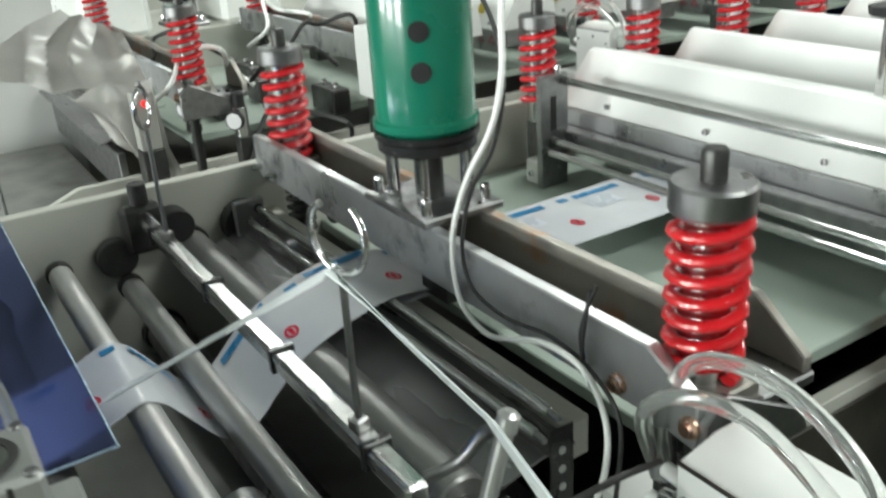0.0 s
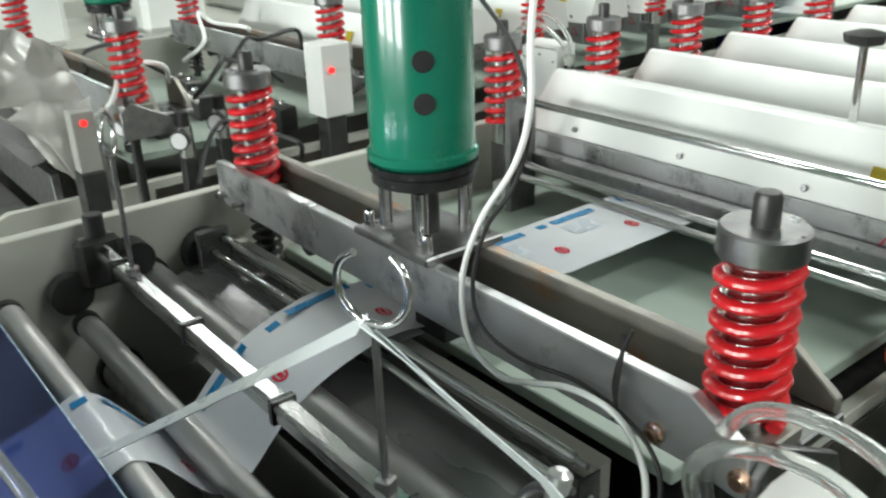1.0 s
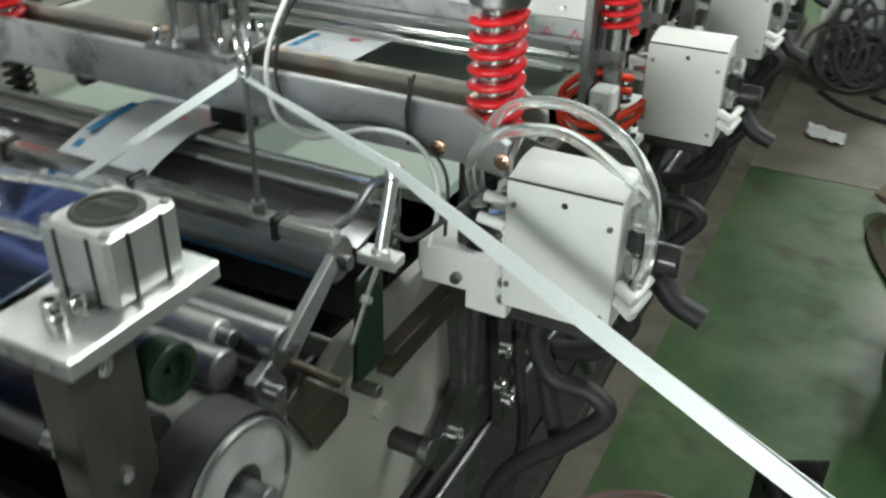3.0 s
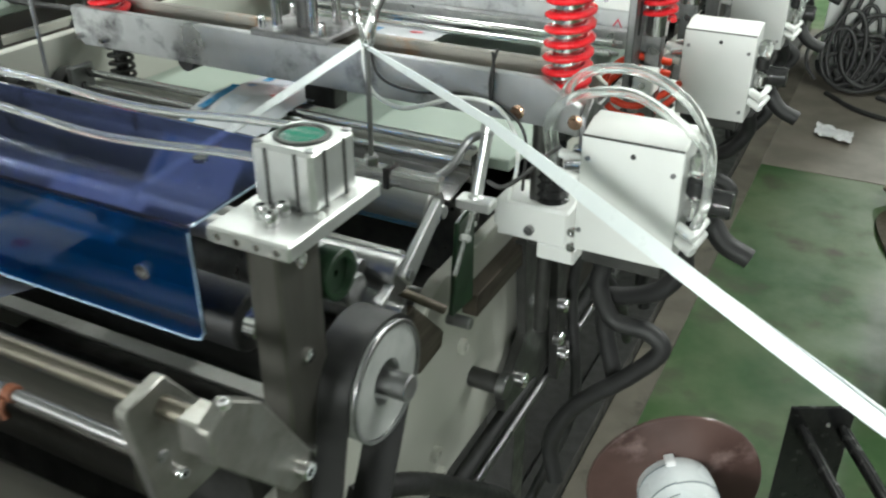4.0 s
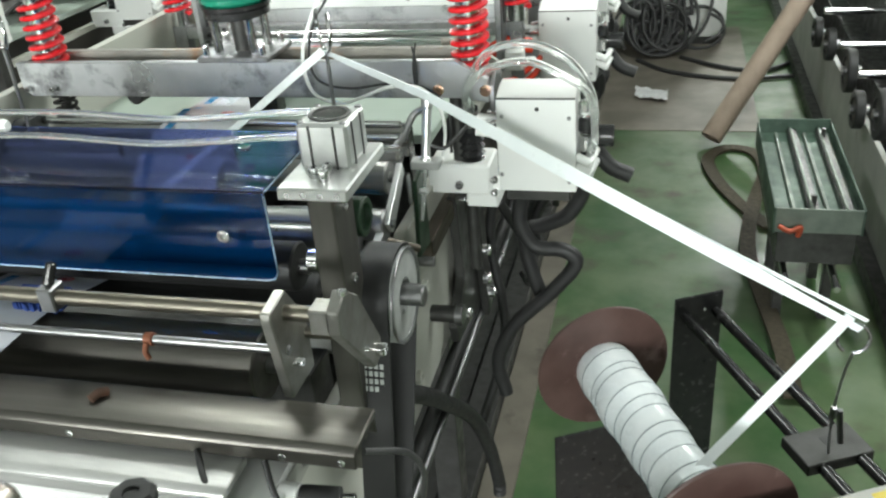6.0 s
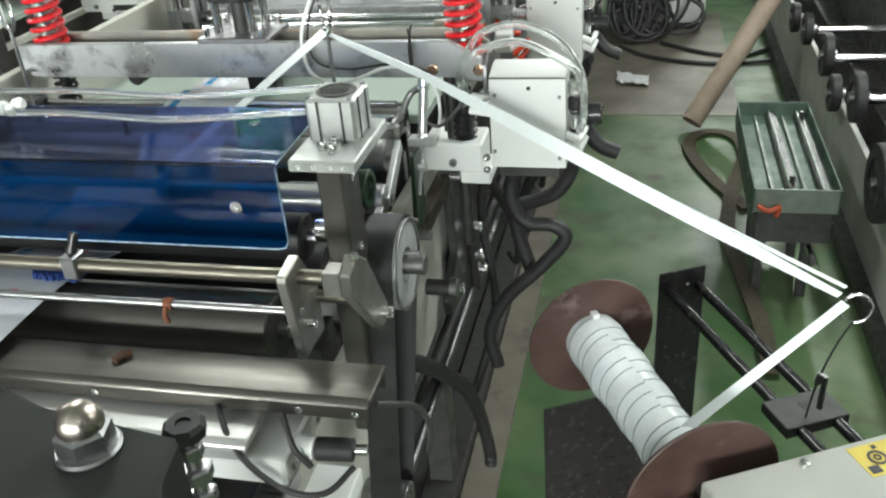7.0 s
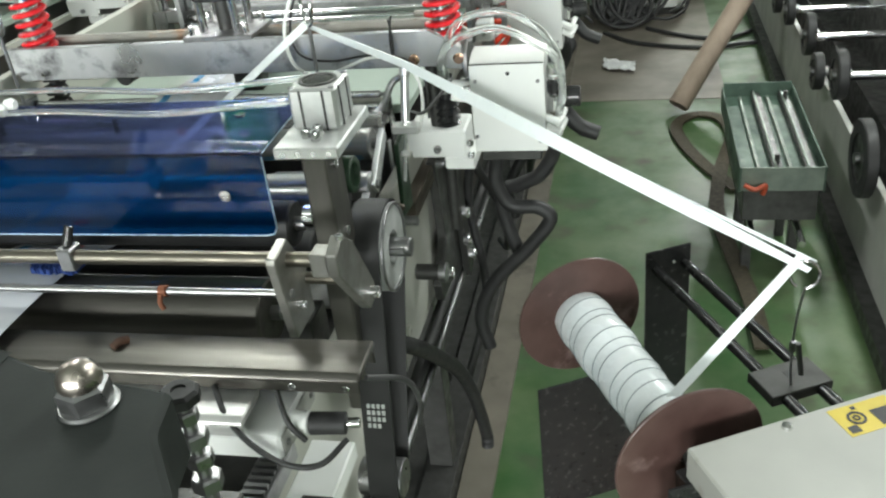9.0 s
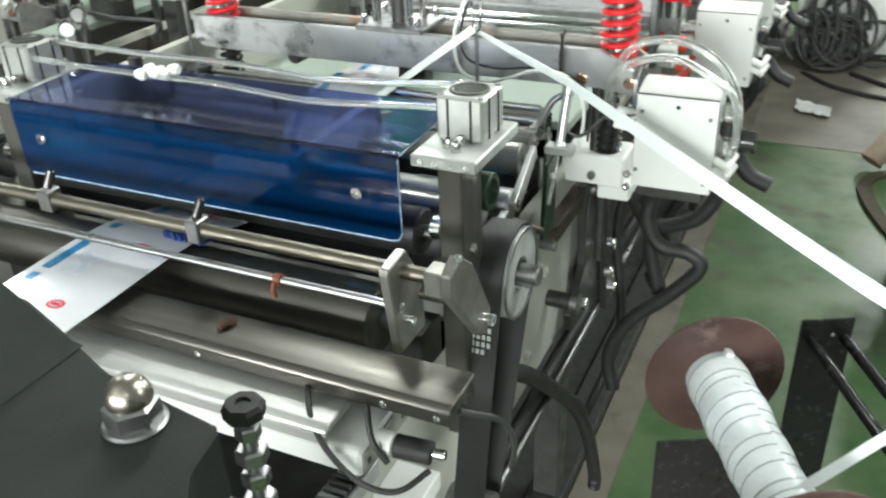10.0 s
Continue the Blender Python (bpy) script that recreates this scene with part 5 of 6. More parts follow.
# slide rail and linkage outside the right panel
LINK = thing("linkage", "dark oily steel linkage below the valve boxes", "linkage")
bm = B()
prism(bm, [(0.47, 1.015), (0.47, 1.045), (0.66, 1.045), (0.66, 1.015)], "x", -0.30, -0.28)
part("slide_rail", bm, BROWN_RAIL, LINK)
bm = B()
prism(bm, [(0.60, 1.05), (0.70, 1.05), (0.735, 0.93), (0.75, 0.86), (0.745, 0.79), (0.70, 0.775), (0.66, 0.80), (0.56, 0.81), (0.55, 0.845), (0.62, 0.90)], "x", -0.29, -0.276)
part("crank_plate", bm, DARK_STEEL, LINK)
bm = B()
prism(bm, [(0.68, 1.04), (0.72, 1.04), (0.76, 0.76), (0.725, 0.755)], "x", -0.2755, -0.262)
part("link_arm", bm, DARK_STEEL, LINK)
P_cyl("stub", (-0.30, 0.50, 0.905), (-0.262, 0.50, 0.905), 0.013, DARK_STEEL, LINK)
P_cyl("stub_ring", (-0.262, 0.50, 0.905), (-0.250, 0.50, 0.905), 0.0165, STEEL, LINK)
for y, z in ((0.60, 0.84), (0.70, 0.85), (0.735, 0.80), (0.71, 0.90), (0.66, 1.02)):
    P_bolt((-0.276 if y < 0.68 else -0.262, y, z), (1, 0, 0), 0.0105, 0.012, LINK)
for y, z in ((0.40, 0.86), (0.41, 0.82), (0.47, 0.97)):
    P_bolt((-0.30, y, z), (1, 0, 0), 0.010, 0.008, LINK, CREAM)
P_cyl("drop_rod", (-0.25, 0.60, 1.052), (-0.25, 0.60, 0.93), 0.009, DARK_STEEL, LINK)
for x, z, r, m in ((-0.286, 0.786, 0.011, BLACK), (-0.278, 0.762, 0.007, STEEL), (-0.296, 0.742, 0.010, BLACK)):
    bm = B()
    cyl(bm, (x, -0.6, z), (x, 5.5, z), r, 12)
    solo("conduit_rail", bm, m, "straight conduit along the machine side", "conduit", "side conduits")
bm = B()
sweep(bm, [(-0.30, 0.22, 0.95), (-0.275, 0.30, 0.91), (-0.265, 0.42, 0.80), (-0.262, 0.55, 0.665), (-0.258, 0.63, 0.54), (-0.255, 0.685, 0.40), (-0.255, 0.69, 0.36)], 0.013, 12, 16, rib=0.1)
solo("flexible_conduit", bm, BLACK, "black corrugated conduit hanging from the frame", "conduit")
for pts in ([(-0.25, 0.8, 0.95), (-0.22, 0.9, 0.8), (-0.25, 1.1, 0.6), (-0.3, 1.3, 0.5)], [(-0.24, 1.2, 1.0), (-0.2, 1.3, 0.85), (-0.24, 1.5, 0.6)],
            [(-0.23, 0.74, 1.05), (-0.26, 0.76, 0.9), (-0.24, 0.75, 0.7), (-0.29, 0.72, 0.5)]):
    bm = B()
    sweep(bm, pts, 0.009, 10, 10, rib=0.08)
    solo("flexible_conduit", bm, BLACK, "black corrugated conduit looping under the boxes", "conduit", "conduits")


# ---- far stations: white hoods, rods, springs ----
def heater_hood(y0, z=1.237, group="hoods"):
    t = thing("heater_hood", "white painted sheet metal hood over a heat sealing bar", "hood", group, at=(0, y0, 0))
    bm = B()
    prism(bm, [(0.0, z), (0.036, z + 0.079), (0.044, z + 0.082), (0.14, z + 0.060), (0.15, z)], "x", -0.90, -0.27, 0.0)
    for v in bm.verts:
        if v.co.x < -0.85:
            v.co.x += 0.5 * max(0.0, v.co.z - z - 0.03)
    part("shell", bm, WHITE, t)
    P_box("front_strip", (-0.88, -0.012, 1.188), (-0.275, -0.007, z + 0.002), BEAM_STEEL, t, "stained zinc strip below the hood")
    P_box("sealing_bar", (-0.88, 0.02, 1.195), (-0.29, 0.12, z - 0.0005), STEEL, t)
    for x in (-0.8, -0.62, -0.45, -0.33):
        P_bolt((x, 0.003, z + 0.012), (0, -1, 0.25), 0.004, 0.004, t, STEEL, "screw")
    for tx, tz in ((-0.345, z - 0.022), (-0.305, z - 0.022)):
        bm = B()
        ring = [[bm.verts.new((tx + r * math.cos(radians(a)), -0.0125, tz + r * math.sin(radians(a)))) for a in (90, 210, 330)] for r in (0.0125, 0.0085)]
        for i in range(3):
            bm.faces.new((ring[0][i], ring[0][(i + 1) % 3], ring[1][(i + 1) % 3], ring[1][i]))
        part("warning_triangle", bm, PRINT_RED, t, "red warning triangle")
    bm = B()
    box(bm, (-0.385, 0.0125, z + 0.030), (-0.362, 0.014, z + 0.052), 0)
    bmesh.ops.rotate(bm, verts=bm.verts[:], cent=(-0.37, 0.012, z + 0.030), matrix=Matrix.Rotation(radians(-24), 3, "X"))
    bmesh.ops.translate(bm, verts=bm.verts[:], vec=(0, -0.004, 0))
    part("yellow_label", bm, YELLOW, t, "small yellow warning label")
    return t


HOOD = heater_hood(1.03)
for y in (1.245, 1.46, 1.675, 1.89, 2.105, 2.32):
    copy_thing(HOOD, pose(0, y, 0))
for k, y in enumerate((1.0, 1.215, 1.43, 1.645, 1.86)):
    t = thing("spring_post", "red die spring on a steel post beside the hoods", "spring", "spring posts", at=(0, y, 0))
    spring(t, -0.915, 0.0, 1.235)
    spring(t, -0.24, 0.0, 1.235)
    P_box("foot", (-0.93, -0.012, 1.135), (-0.90, 0.012, 1.216), STEEL, t)
    P_box("foot", (-0.252, -0.012, 1.085), (-0.228, 0.012, 1.216), STEEL, t)
    P_box("tie_plate", (-0.90, -0.012, 1.19), (-0.25, 0.012, 1.216), STEEL, t)
    SPRING_POST = t
roller(0.985, 1.29, 0.005, x0=-0.84, x1=-0.28, m=CHROME, label="chrome rod in front of the hood", shaft=0.003)
roller(0.965, 1.205, 0.005, x0=-0.84, x1=-0.28, m=CHROME, label="thin chrome guide rod", shaft=0.003)
roller(0.95, 1.193, 0.005, x0=-0.84, x1=-0.28, m=CHROME, label="thin chrome guide rod", shaft=0.003)
for x in (-0.852, -0.27):
    t = thing("rod_holder", "slotted steel rod holder", "bracket", "rod holders")
    P_box("upright", (x, 0.945, 1.135), (x + 0.012, 0.995, 1.30), STEEL, t)
    P_box("slot", (x - 0.0008, 0.962, 1.22), (x + 0.0128, 0.972, 1.27), BLACK, t, bev=0)
    P_bolt((x + 0.006, 0.98, 1.30), (0, 0, 1), 0.005, 0.012, t)
    bx = x - 0.034 if x < -0.5 else x + 0.014
    P_box("white_block", (bx, 0.950, 1.1355), (bx + 0.032, 0.985, 1.172), WHITE, t, "white painted block", 0.003)
    P_bolt((bx + 0.016, 0.950, 1.152), (0, -1, 0), 0.005, 0.005, t)
for y, x in ((1.12, -0.45), (1.55, -0.35)):
    t = thing("hood_clamp", "black wing knob on a threaded spindle", "clamp", "hood clamps")
    P_cyl("spindle", (x, y, 1.30), (x, y, 1.40), 0.005, CHROME, t, seg=12)
    bm = B()
    lathe(bm, (x, y, 1.395), (x, y, 2), [(0, 0.008), (0.004, 0.022), (0.014, 0.024), (0.018, 0.012), (0.018, 0)], 7)
    part("grip", bm, BLACK, t)

# ---- neighbour machine across the narrow gangway ----
DX = -1.21
for src in (PRESS, HOOD, BOX_1):
    for y in {PRESS: (0.60, 1.0), HOOD: (1.15, 1.36, 1.58, 1.80, 2.02, 2.24, 2.46, 2.68, 2.90), BOX_1: (1.5,)}[src]:
        copy_thing(src, pose(DX, y, 0))
copy_thing(FRAME_OB, pose(DX, 0, 0))
for y in (1.58, 2.02, 2.46, 2.90):
    copy_thing(SPRING_POST, pose(DX, y, 0))
random.seed(11)
for k, (x, y, z) in enumerate(((-1.46, 0.66, 1.20), (-1.50, 0.86, 1.20), (-1.62, 0.98, 1.20), (-1.44, 1.12, 1.14), (-1.76, 0.72, 1.20), (-1.36, 0.80, 1.09), (-1.88, 1.02, 1.20))):
    bm = B()
    sweep(bm, [(x + random.uniform(-0.10, 0.10) * (1 - abs(i - 3) / 4), y + 0.035 * (i - 3), z + 0.02 + 0.09 * math.sin(math.pi * i / 6) * random.uniform(0.6, 1.2)) for i in range(7)], 0.0045, 10, 5)
    solo("cable", bm, CABLE if k % 6 else WHITE_HOSE, "black air line looping over the neighbour machine" if k % 6 else "white air line looping over the neighbour machine", "cable", "neighbour air lines")
for x, y in ((-1.40, 0.70), (-1.47, 0.80), (-1.56, 0.66)):
    t = thing("regulator", "chrome pressure regulator with a round gauge", "regulator", "regulators", at=(x, y, 1.15))
    P_box("bracket", (-0.012, -0.012, -0.07), (0.012, 0.012, 0.0), DARK_STEEL, t)
    P_cyl("bowl", (0, 0, 0), (0, 0, 0.055), 0.014, CHROME, t)
    P_cyl("cap", (0, 0, 0.055), (0, 0, 0.08), 0.011, BLACK, t)
    P_cyl("gauge", (0.012, -0.012, 0.035), (0.020, -0.020, 0.035), 0.017, BLACK, t)
    P_cyl("dial", (0.0195, -0.0195, 0.035), (0.0205, -0.0205, 0.035), 0.0145, PAPER, t, "white round dial")
for x, y, w in ((-1.50, 0.93, 0.05), (-1.70, 0.86, 0.035), (-1.62, 0.74, 0.03), (-1.86, 0.9, 0.045)):
    t = thing("clamp_block", "steel clamp block with two bolts on the neighbour machine", "clamp", "clamp blocks", at=(x, y, 1.136))
    P_box("body", (-w, -0.02, 0.0), (w, 0.02, 0.05), DARK_STEEL, t, bev=0.003)
    P_bolt((-w * 0.5, 0, 0.05), (0, 0, 1), 0.006, 0.01, t)
    P_bolt((w * 0.5, 0, 0.05), (0, 0, 1), 0.006, 0.01, t)
copy_thing(PUNCH, pose(-0.575 + DX - 0.2, 0.80, 1.277))
t = thing("light_box", "white control box with a small red lamp", "control box", at=(-1.34, 0.96, 1.19))
P_box("case", (-0.03, -0.03, 0.0), (0.03, 0.03, 0.13), GREY_BOX, t)
P_cyl("lamp", (0.03, -0.012, 0.085), (0.036, -0.012, 0.085), 0.0055, RED_LED, t, "lit red lamp")
P_box("foot", (-0.02, -0.02, -0.11), (0.02, 0.02, 0.0), DARK_STEEL, t)
t = thing("light_box", "white control box with a small red lamp", "control box", at=(-1.41, 0.535, 1.16))
P_box("case", (-0.016, -0.018, 0.0), (0.016, 0.018, 0.1), DUSTY_WHITE, t)
P_cyl("lamp", (0.016, 0.0, 0.082), (0.021, 0.0, 0.082), 0.0055, RED_LED, t, "lit red lamp")
P_box("foot", (-0.02, -0.02, -0.08), (0.02, 0.02, 0.0), DARK_STEEL, t)
t = thing("gangway_bench", "dark steel rail bench beside the neighbour machine", "bench")
P_box("top", (-1.36, -0.6, 1.06), (-1.24, 2.4, 1.08), DARK_STEEL, t)
P_box("leg", (-1.34, -0.4, 0.0), (-1.28, -0.34, 1.06), DARK_STEEL, t)
P_box("leg", (-1.34, 2.2, 0.0), (-1.28, 2.26, 1.06), DARK_STEEL, t)


def film_sheet(c00, c10, c11, c01, folds, depth, seed):
    """A hanging sheet between four corners, creased along its width in sharp folds."""
    bm = B()
    gx, gz = 36, 24
    q = [Vector(c) for c in (c00, c10, c11, c01)]
    nrm = (q[1] - q[0]).cross(q[3] - q[0]).normalized()
    grid = []
    for i in range(gx + 1):
        row = []
        for j in range(gz + 1):
            a, b = i / gx, j / gz
            p = q[0].lerp(q[1], a).lerp(q[3].lerp(q[2], a), b)
            w = a * folds + 0.7 * b + 0.3 * noise.noise((a * 2.0 + seed, b * 2.0, 0.5))
            crease = abs((w % 1.0) - 0.5) * 2 - 0.5
            sag = -0.03 * math.sin(math.pi * a) * (1 - b)
            p = p + nrm * (depth * crease + 0.008 * noise.noise((a * 5, b * 5, seed))) + Vector((0, 0, sag + 0.012 * noise.noise((a * 4 + seed, 3.1, b))))
            row.append(bm.verts.new(p))
        grid.append(row)
    for i in range(gx):
        for j in range(gz):
            bm.faces.new((grid[i][j], grid[i + 1][j], grid[i + 1][j + 1], grid[i][j + 1]))
    bmesh.ops.solidify(bm, geom=bm.faces[:], thickness=0.001)
    solo("film_sheet", bm, SILVER_FILM, "crumpled silvery plastic film hanging over the neighbour machine", "plastic film", "hanging films")


film_sheet((-1.50, 0.30, 1.325), (-1.47, 0.565, 1.265), (-1.45, 0.535, 1.355), (-1.47, 0.45, 1.40), 2.3, 0.022, 1.0)
film_sheet((-1.44, 0.50, 1.17), (-1.40, 0.575, 1.10), (-1.43, 0.565, 1.275), (-1.46, 0.43, 1.265), 1.6, 0.02, 4.0)
hook_stand(-1.30, 0.28, 1.10, 1.32, turn=40)
P = thing("side_panel", "grey-white machine panel behind the hanging film", "panel")
P_box("panel", (-2.2, 0.0, 0.5), (-2.16, 0.55, 1.42), GREY_BOX, P)

# ---- aisle things ----
bm = B()
gx, gy = 10, 8
grid = [[bm.verts.new((-0.05 + 0.17 * (i / gx - 0.5) + 0.012 * noise.noise((j * 0.9, i * 0.4, 2)), 4.06 + 0.15 * (j / gy - 0.5) - 0.06 * (i / gx) + 0.015 * noise.noise((i * 0.8, j * 0.4, 5)), 0.005 + 0.018 * (1 + noise.noise((i * 0.7, j * 0.7, 0))))) for j in range(gy + 1)] for i in range(gx + 1)]
for i in range(gx):
    for j in range(gy):
        bm.faces.new((grid[i][j], grid[i + 1][j], grid[i + 1][j + 1], grid[i][j + 1]))
solo("paper_sheet", bm, PAPER, "crumpled white paper scrap on the concrete floor", "paper")
bm = B()
pa, pb = Vector((0.235, 3.34, 0.05)), Vector((0.62, 3.72, 0.60))
ring_pipe(bm, pa, pb + (pb - pa) * 1.2, 0.048, 0.041, 28, 0.002)
solo("cardboard_tube", bm, CARD, "brown cardboard tube leaning in the aisle", "tube")
bm = B()
ribbon(bm, [(0.43, 2.55, 0.012), (0.33, 2.75, 0.012), (0.245, 3.0, 0.012), (0.225, 3.2, 0.012), (0.31, 3.32, 0.012), (0.42, 3.27, 0.012), (0.45, 3.05, 0.02), (0.38, 2.7, 0.024), (0.34, 2.35, 0.02),
            (0.37, 2.0, 0.025), (0.40, 1.75, 0.025), (0.41, 1.5, 0.025)], None, 0.055, 0.008, 6)
solo("webbing_strap", bm, WEB, "coiled olive-brown webbing strap on the floor", "strap")

TR = thing("outfeed_tray", "galvanised steel tray with guide bars standing in the aisle", "tray")
P_box("bottom", (0.36, 1.90, 0.372), (0.60, 2.59, 0.378), TRAY, TR)
P_box("front", (0.36, 1.894, 0.335), (0.60, 1.90, 0.415), TRAY_FRONT, TR, "dull galvanised front panel")
P_box("base_box", (0.37, 1.90, 0.23), (0.59, 2.56, 0.334), DARK_STEEL, TR, "dark box under the tray")
P_box("back", (0.36, 2.59, 0.34), (0.60, 2.596, 0.43), TRAY, TR)
for x in (0.354, 0.60):
    P_box("side", (x, 1.894, 0.33), (x + 0.006, 2.596, 0.415), TRAY, TR)
for x in (0.455, 0.55):
    P_box("guide_bar", (x, 1.92, 0.379), (x + 0.03, 2.57, 0.400), DARK_STEEL, TR, "dark guide bar")
    P_box("guide_cap", (x + 0.004, 1.92, 0.4004), (x + 0.012, 2.57, 0.408), TRAY_FRONT, TR)
    P_box("guide_cap", (x - 0.045, 1.93, 0.379), (x - 0.035, 2.56, 0.392), TRAY_FRONT, TR)
for x, y in ((0.47, 1.96), (0.565, 2.5)):
    P_cyl("stud", (x, y, 0.40), (x, y, 0.43), 0.008, DARK_STEEL, TR)
for x in (0.40, 0.54):
    P_cyl("foot_tube", (x, 1.80, 0.20), (x, 2.5, 0.20), 0.012, CHROME, TR)
    P_box("leg", (x - 0.015, 2.2, 0.0), (x + 0.015, 2.23, 0.34), DARK_STEEL, TR)
    P_box("leg", (x - 0.015, 1.95, 0.0), (x + 0.015, 1.98, 0.34), DARK_STEEL, TR)
bm = B()
sweep(bm, [(0.37, 1.885, 0.36), (0.40, 1.87, 0.352), (0.43, 1.88, 0.36), (0.425, 1.882, 0.33)], 0.008, 10)
part("orange_handle", bm, LEVER_RED, TR, "orange-red lever")

NB = thing("neighbour_machine", "cream panelled machine with black wheels on steel shafts", "machine")
P_box("side_panel", (0.745, -0.2, 0.05), (0.765, 7.0, 0.36), DUSTY_WHITE, NB)
P_box("base", (0.70, 0.9, 0.0), (1.6, 7.0, 0.06), DARK_STEEL, NB)
P_box("bed", (0.86, -0.2, 0.06), (1.7, 7.0, 0.36), DARK_STEEL, NB)
P_box("inner_panel", (0.95, -0.2, 0.36), (0.97, 7.0, 0.95), DARK_STEEL, NB)
for k, (y, z, r) in enumerate(((1.92, 0.43, 0.12), (2.36, 0.535, 0.085), (2.72, 0.42, 0.07), (2.96, 0.49, 0.085), (3.45, 0.45, 0.07), (3.82, 0.40, 0.07))):
    bm = B()
    ring_pipe(bm, (0.69, y, z), (0.725, y, z), r, r * 0.62, 40, 0.004)
    wheel = part("wheel", bm, BLACK, NB, "black spoked hand wheel")
    bm = B()
    cyl(bm, (0.695, y, z), (0.718, y, z), r * 0.64, 28)
    part("disc", bm, DARK_STEEL, wheel)
    bm = B()
    cyl(bm, (0.68, y, z), (0.745, y, z), 0.018, 18)
    part("hub", bm, STEEL, wheel)
for y, z in ((2.1, 0.97), (2.5, 0.98), (2.9, 0.97), (3.4, 0.98), (4.0, 0.97)):
    bm = B()
    cyl(bm, (0.70, y + 0.26, z - 0.44), (0.95, y + 0.26, z - 0.44), 0.016, 16)
    part("shaft", bm, CHROME, NB)
    P_box("bearing", (0.90, y - 0.05, 0.62), (0.95, y + 0.05, 0.74), ALU, NB)
    P_box("orange_tag", (0.93, y + 0.07, 0.80), (0.95, y + 0.13, 0.84), RED_HOSE, NB, "orange-red clip")

CAB = thing("control_cabinet", "grey steel control cabinet at the aisle end", "cabinet")
P_box("body", (-0.25, 5.0, 0.05), (0.36, 5.5, 1.6), GREY_BOX, CAB, bev=0.006)
P_box("plinth", (-0.23, 5.02, 0.0), (0.34, 5.48, 0.05), DARK_STEEL, CAB)
bm = B()
ring_pipe(bm, (0.18, 4.998, 0.62), (0.18, 4.994, 0.62), 0.05, 0.035, 28, 0.001)
part("round_emblem", bm, BLACK, CAB, "round dark emblem")
random.seed(4)
for k in range(24):
    cx, cy = 0.02 + random.uniform(-0.16, 0.20), 4.83 + random.uniform(-0.08, 0.10)
    r = random.uniform(0.06, 0.15)
    ph = random.uniform(0, 6.3)
    tilt = random.uniform(0.2, 1.3)
    pts = [(cx + r * math.cos(a + ph) * 1.1, cy + 0.55 * r * math.sin(a + ph), 0.03 + 0.012 * (k % 4) + (tilt * 0.22) * (1 + math.sin(a + ph))) for a in [i * 0.5 for i in range(12)]]
    bm = B()
    sweep(bm, pts, 0.0105, 8, 4)
    solo("cable", bm, CABLE, "thick black cable coiled in front of the cabinet", "cable", "coiled cables")
for pts in ([(0.1, 4.7, 0.015), (0.35, 4.5, 0.015), (0.55, 4.45, 0.015), (0.72, 4.6, 0.015)], [(-0.15, 4.65, 0.015), (0.05, 4.42, 0.015), (0.4, 4.3, 0.015), (0.7, 4.35, 0.015)]):
    bm = B()
    sweep(bm, pts, 0.012, 8)
    solo("cable", bm, CABLE, "black cable lying across the concrete floor", "cable", "floor cables")
t = thing("far_cabinet", "mint green painted machine cabinet beyond the bag machine", "cabinet", "far cabinets", at=(0.9, 6.5, 0))
P_box("body", (-0.5, -0.3, 0.0), (0.6, 0.3, 1.3), MINT, t, bev=0.01)
copy_thing(t, pose(-1.2, 4.2, 0))
copy_thing(t, pose(-3.6, 5.6, 0))
t = thing("far_cabinet", "dark blue machine cabinet beyond the bag machine", "cabinet", "far cabinets", at=(-2.6, 3.6, 0))
P_box("body", (-0.5, -0.25, 0.0), (0.5, 0.25, 1.5), BLUE_CAB, t, bev=0.01)
copy_thing(t, pose(-5.2, 3.0, 0))
t = thing("far_machine", "white and steel bag machine beyond the bag machine", "machine", "far machines", at=(-3.4, 2.2, 0))
P_box("bed", (-0.4, -1.6, 0.4), (0.4, 1.6, 1.1), CREAM, t)
for y in (-1.3, -0.8, -0.3, 0.2, 0.7, 1.2):
    P_box("hood", (-0.36, y - 0.12, 1.1), (0.3, y + 0.12, 1.28), WHITE, t, bev=0.02)
copy_thing(t, pose(-4.8, 2.6, 0))



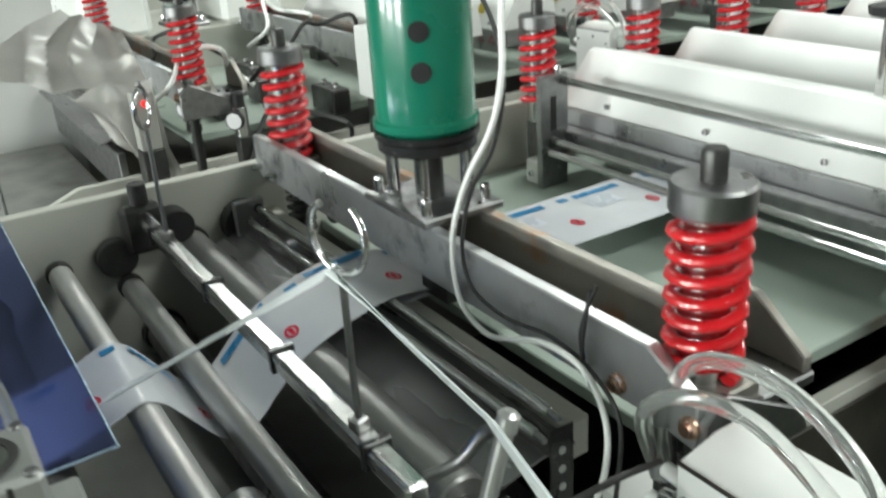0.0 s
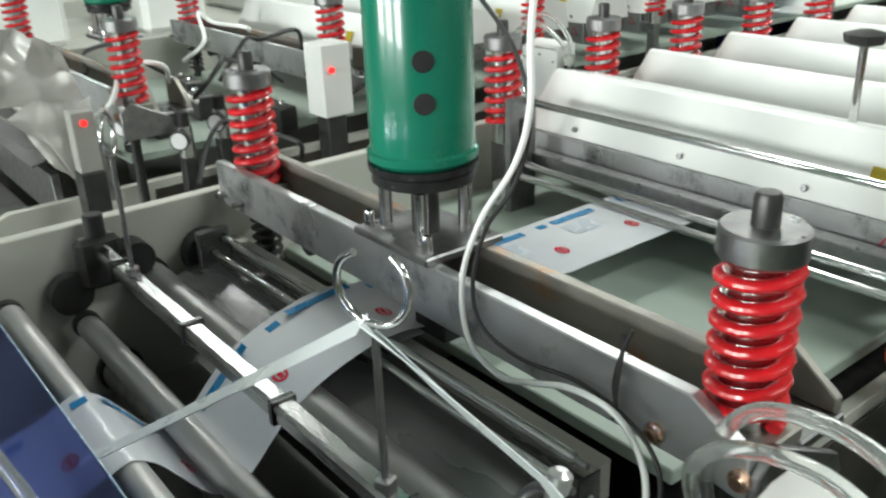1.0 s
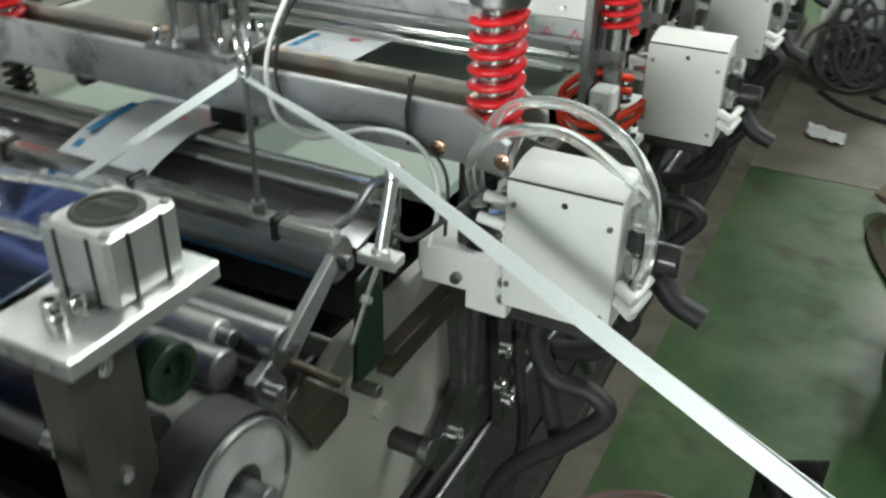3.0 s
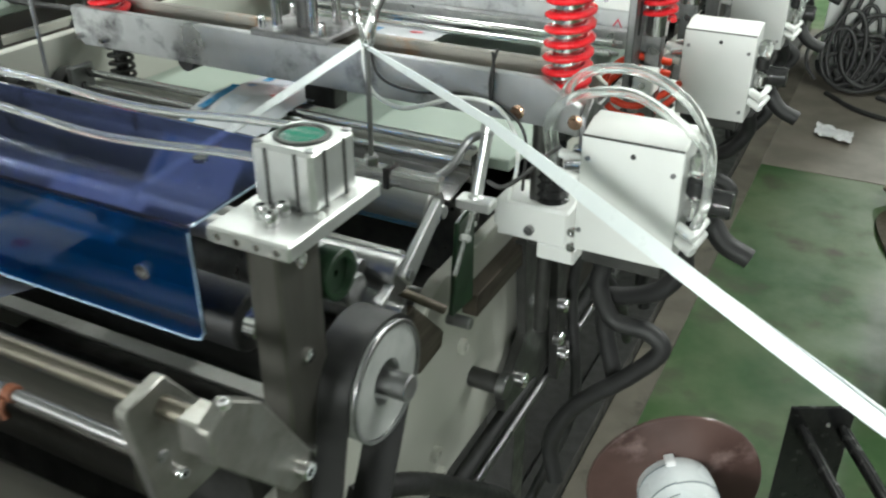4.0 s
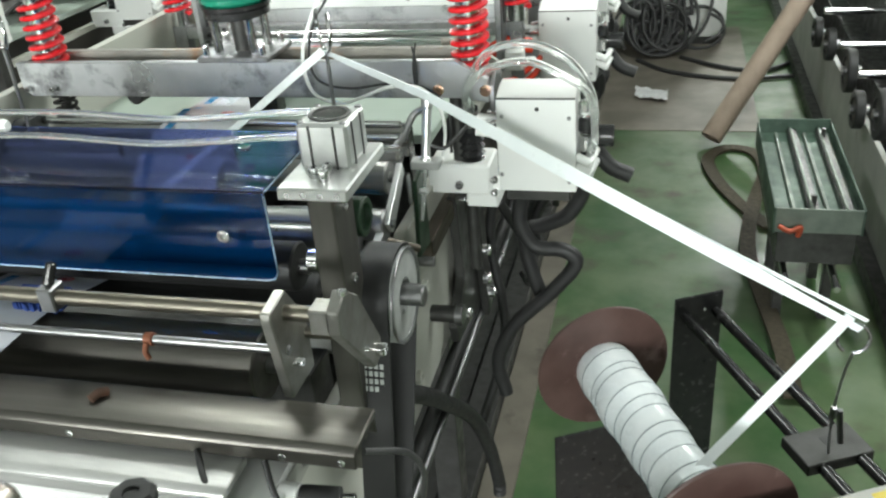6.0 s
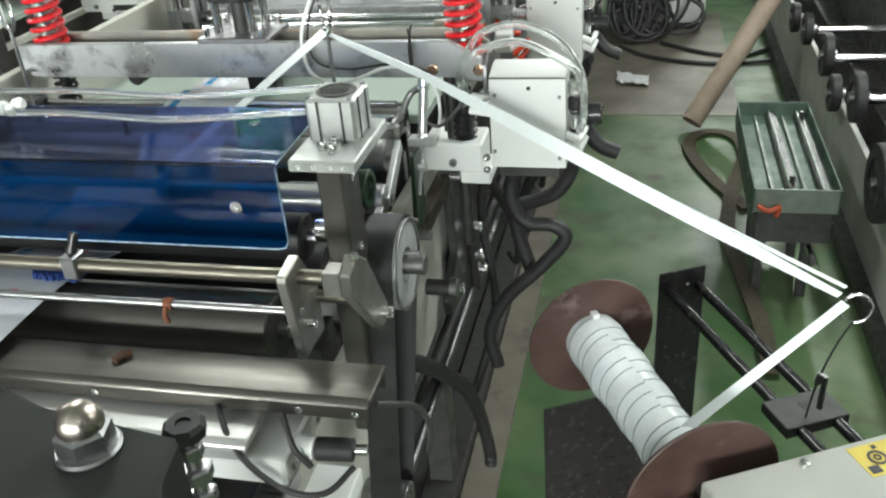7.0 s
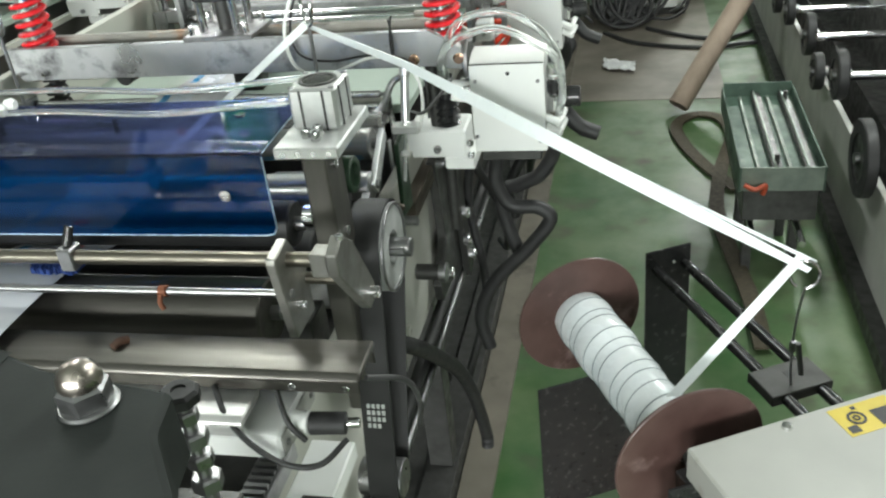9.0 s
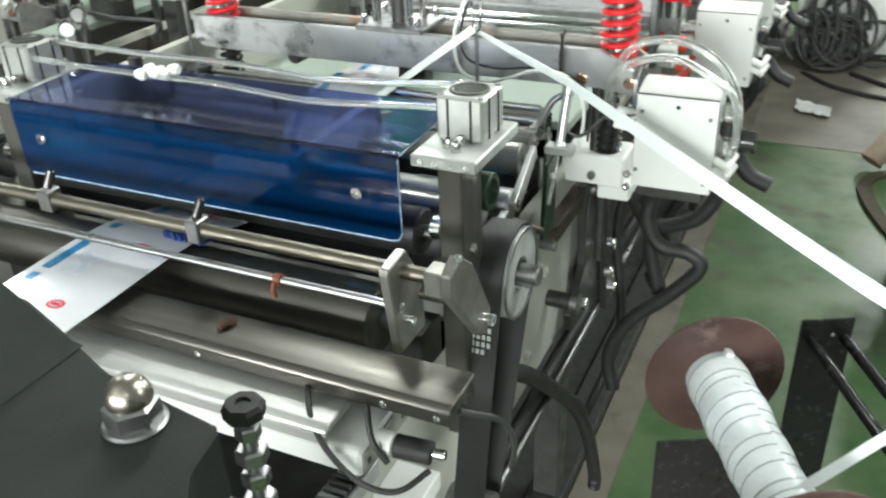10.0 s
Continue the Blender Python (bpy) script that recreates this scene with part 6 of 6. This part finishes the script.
# ---- what moves ----
def motions():
    # the sealing beam's short stroke
    strokes = [(0, 0), (0.4, -0.003), (0.8, 0), (1.2, -0.003), (1.6, 0), (2.0, -0.003), (2.4, 0), (2.8, -0.003), (3.2, 0), (3.7, -0.004), (4.2, 0), (4.7, 0.0), (5.0, -0.002), (5.5, -0.005),
               (6.1, 0), (6.6, -0.004), (7.0, 0.001), (7.5, -0.004), (8.0, -0.003), (8.5, -0.006), (9.0, 0), (9.5, -0.003), (10.0, 0)]
    walk(PRESS, [(t, pose(0, 0.556, dz)) for t, dz in strokes])
    walk(PUNCH, [(t, pose(-0.575, 0.594, 1.277 + dz)) for t, dz in strokes])
    heads = [(0, 0), (6.8, 0.002), (7.0, 0.002), (7.5, -0.004), (8.0, 0.001), (8.5, -0.002), (9.0, 0.004), (9.5, -0.002), (10.0, -0.002)]
    walk(HEAD, [(t, pose(0, 0, dz)) for t, dz in heads])
    # the tension hook swings and the tape follows it
    base = Vector((0.285, 0.515, 0.692))
    ring = [(0, 0.27, 0.95), (3.0, 0.28, 0.95), (4.5, 0.25, 0.96), (5.5, 0.262, 0.956), (6.8, 0.290, 0.940), (7.1, 0.308, 0.938), (7.5, 0.301, 0.932), (7.9, 0.283, 0.936), (8.3, 0.292, 0.945),
            (8.7, 0.272, 0.942), (9.0, 0.262, 0.946), (9.5, 0.275, 0.945), (10.0, 0.28, 0.945)]
    hooks, spans, liners, lows = [], [], [], []
    for t, x, z in ring:
        p = Vector((x, 0.472, z))
        lean = math.degrees(math.atan2(x - 0.297, z - base.z))
        hooks.append((t, pose(base.x, base.y, base.z, 0, lean, 0)))
        spans.append((t, look(KNEE, p, 0)))
        liners.append((t, look(KNEE + Vector((0.002, 0.004, -0.003)), p + Vector((0.006, 0.008, 0.010)), 0)))
        lows.append((t, look(LOW, p, 0)))
    walk(HOOK_STAND, [(t, pose(-0.366, 0.396, 1.217, 0, 0, rz)) for t, rz in ((0, 12), (1.5, 20), (2.1, 10), (2.5, -20), (3.0, -45), (4.5, -48), (7.0, -62), (10.0, -60))])
    walk(HOOK, hooks)
    walk(SPAN_A, spans)
    walk(SPAN_A2, liners)
    walk(SPAN_B, lows)
    # the film advances by one pitch at each stroke and its print goes with it
    starts = (0.3, 1.35, 2.4, 3.5, 4.55, 5.6, 6.65, 7.9, 9.05)
    for ob, s0 in MARKS:
        rows, run = [(0, web_pose(s0))], s0
        for t in starts:
            for i in range(7):
                rows.append((t + 0.25 * i / 6, web_pose(run + PITCH * i / 6)))
            run += PITCH
        rows.append((10.0, web_pose(run)))
        walk(ob, rows)
    # spool and pulley turn in steps
    turn = Matrix.Translation(SP_FAR) @ Matrix.Rotation(radians(SP_TURN), 4, "Z")
    rows, ang = [(0, turn @ Matrix.Rotation(radians(120), 4, "X"))], 120
    for t in (0.9, 1.95, 3.05, 4.1, 5.15, 6.15, 7.2, 8.3, 9.4):
        for i in range(4):
            rows.append((t + 0.55 * i / 3, turn @ Matrix.Rotation(radians(ang + 115 * i / 3), 4, "X")))
        ang += 115
    rows.append((10.0, turn @ Matrix.Rotation(radians(ang), 4, "X")))
    walk(SPOOL, rows)
    # the print on the belt climbs the near run in quick steps and goes round
    hub, nose = Vector((0, 0.192, 1.134)), Vector((0, 0.10, 0.86))
    top, foot = Vector((0, 0.1354, 1.134)), Vector((0, 0.0714, 0.86))

    def on_run(s, turns):
        p = top.lerp(foot, s)
        return pose(-0.252, p.y, p.z, -13.2 - 360 * turns)

    def on_wheel(c, r, th):
        a = radians(180 + th)
        return pose(-0.252, c.y + r * math.cos(a), c.z + r * math.sin(a), th)

    def circuit(t, turns):
        """From the far run round the lower wheel to the foot of the near run."""
        w = 360 * turns
        return [(t, on_wheel(nose, 0.0286, -193 - w)), (t + 0.08, on_wheel(nose, 0.0286, -265 - w)), (t + 0.16, on_wheel(nose, 0.0286, -335 - w)), (t + 0.24, on_run(0.98, turns + 1))]

    rest = on_wheel(nose, 0.0286, -193)
    walk(BELT_MARK, [(0, rest), (2.0, rest)] + circuit(4.5, 0) + [(4.9, on_run(0.27, 1)), (5.0, on_run(0.21, 1)), (5.7, on_run(0.21, 1)), (6.6, on_run(0.19, 1)), (6.72, on_wheel(hub, 0.0566, -385)),
         (6.8, on_wheel(hub, 0.0566, -408)), (6.9, on_wheel(hub, 0.0566, -470)), (7.0, on_wheel(hub, 0.0566, -530)), (7.1, on_wheel(hub, 0.0566, -553))] + circuit(7.5, 1)[:1] + circuit(8.0, 1)
         + [(8.4, on_run(0.64, 2)), (9.05, on_run(0.62, 2)), (9.2, on_run(0.35, 2)), (9.35, on_run(0.19, 2)), (10.0, on_run(0.18, 2))])
    walk(PULLEY, [(t, pose(-0.236, 0.192, 1.134, 50 * t + 10 * math.sin(6 * t))) for t in [i * 0.5 for i in range(21)]])


motions()
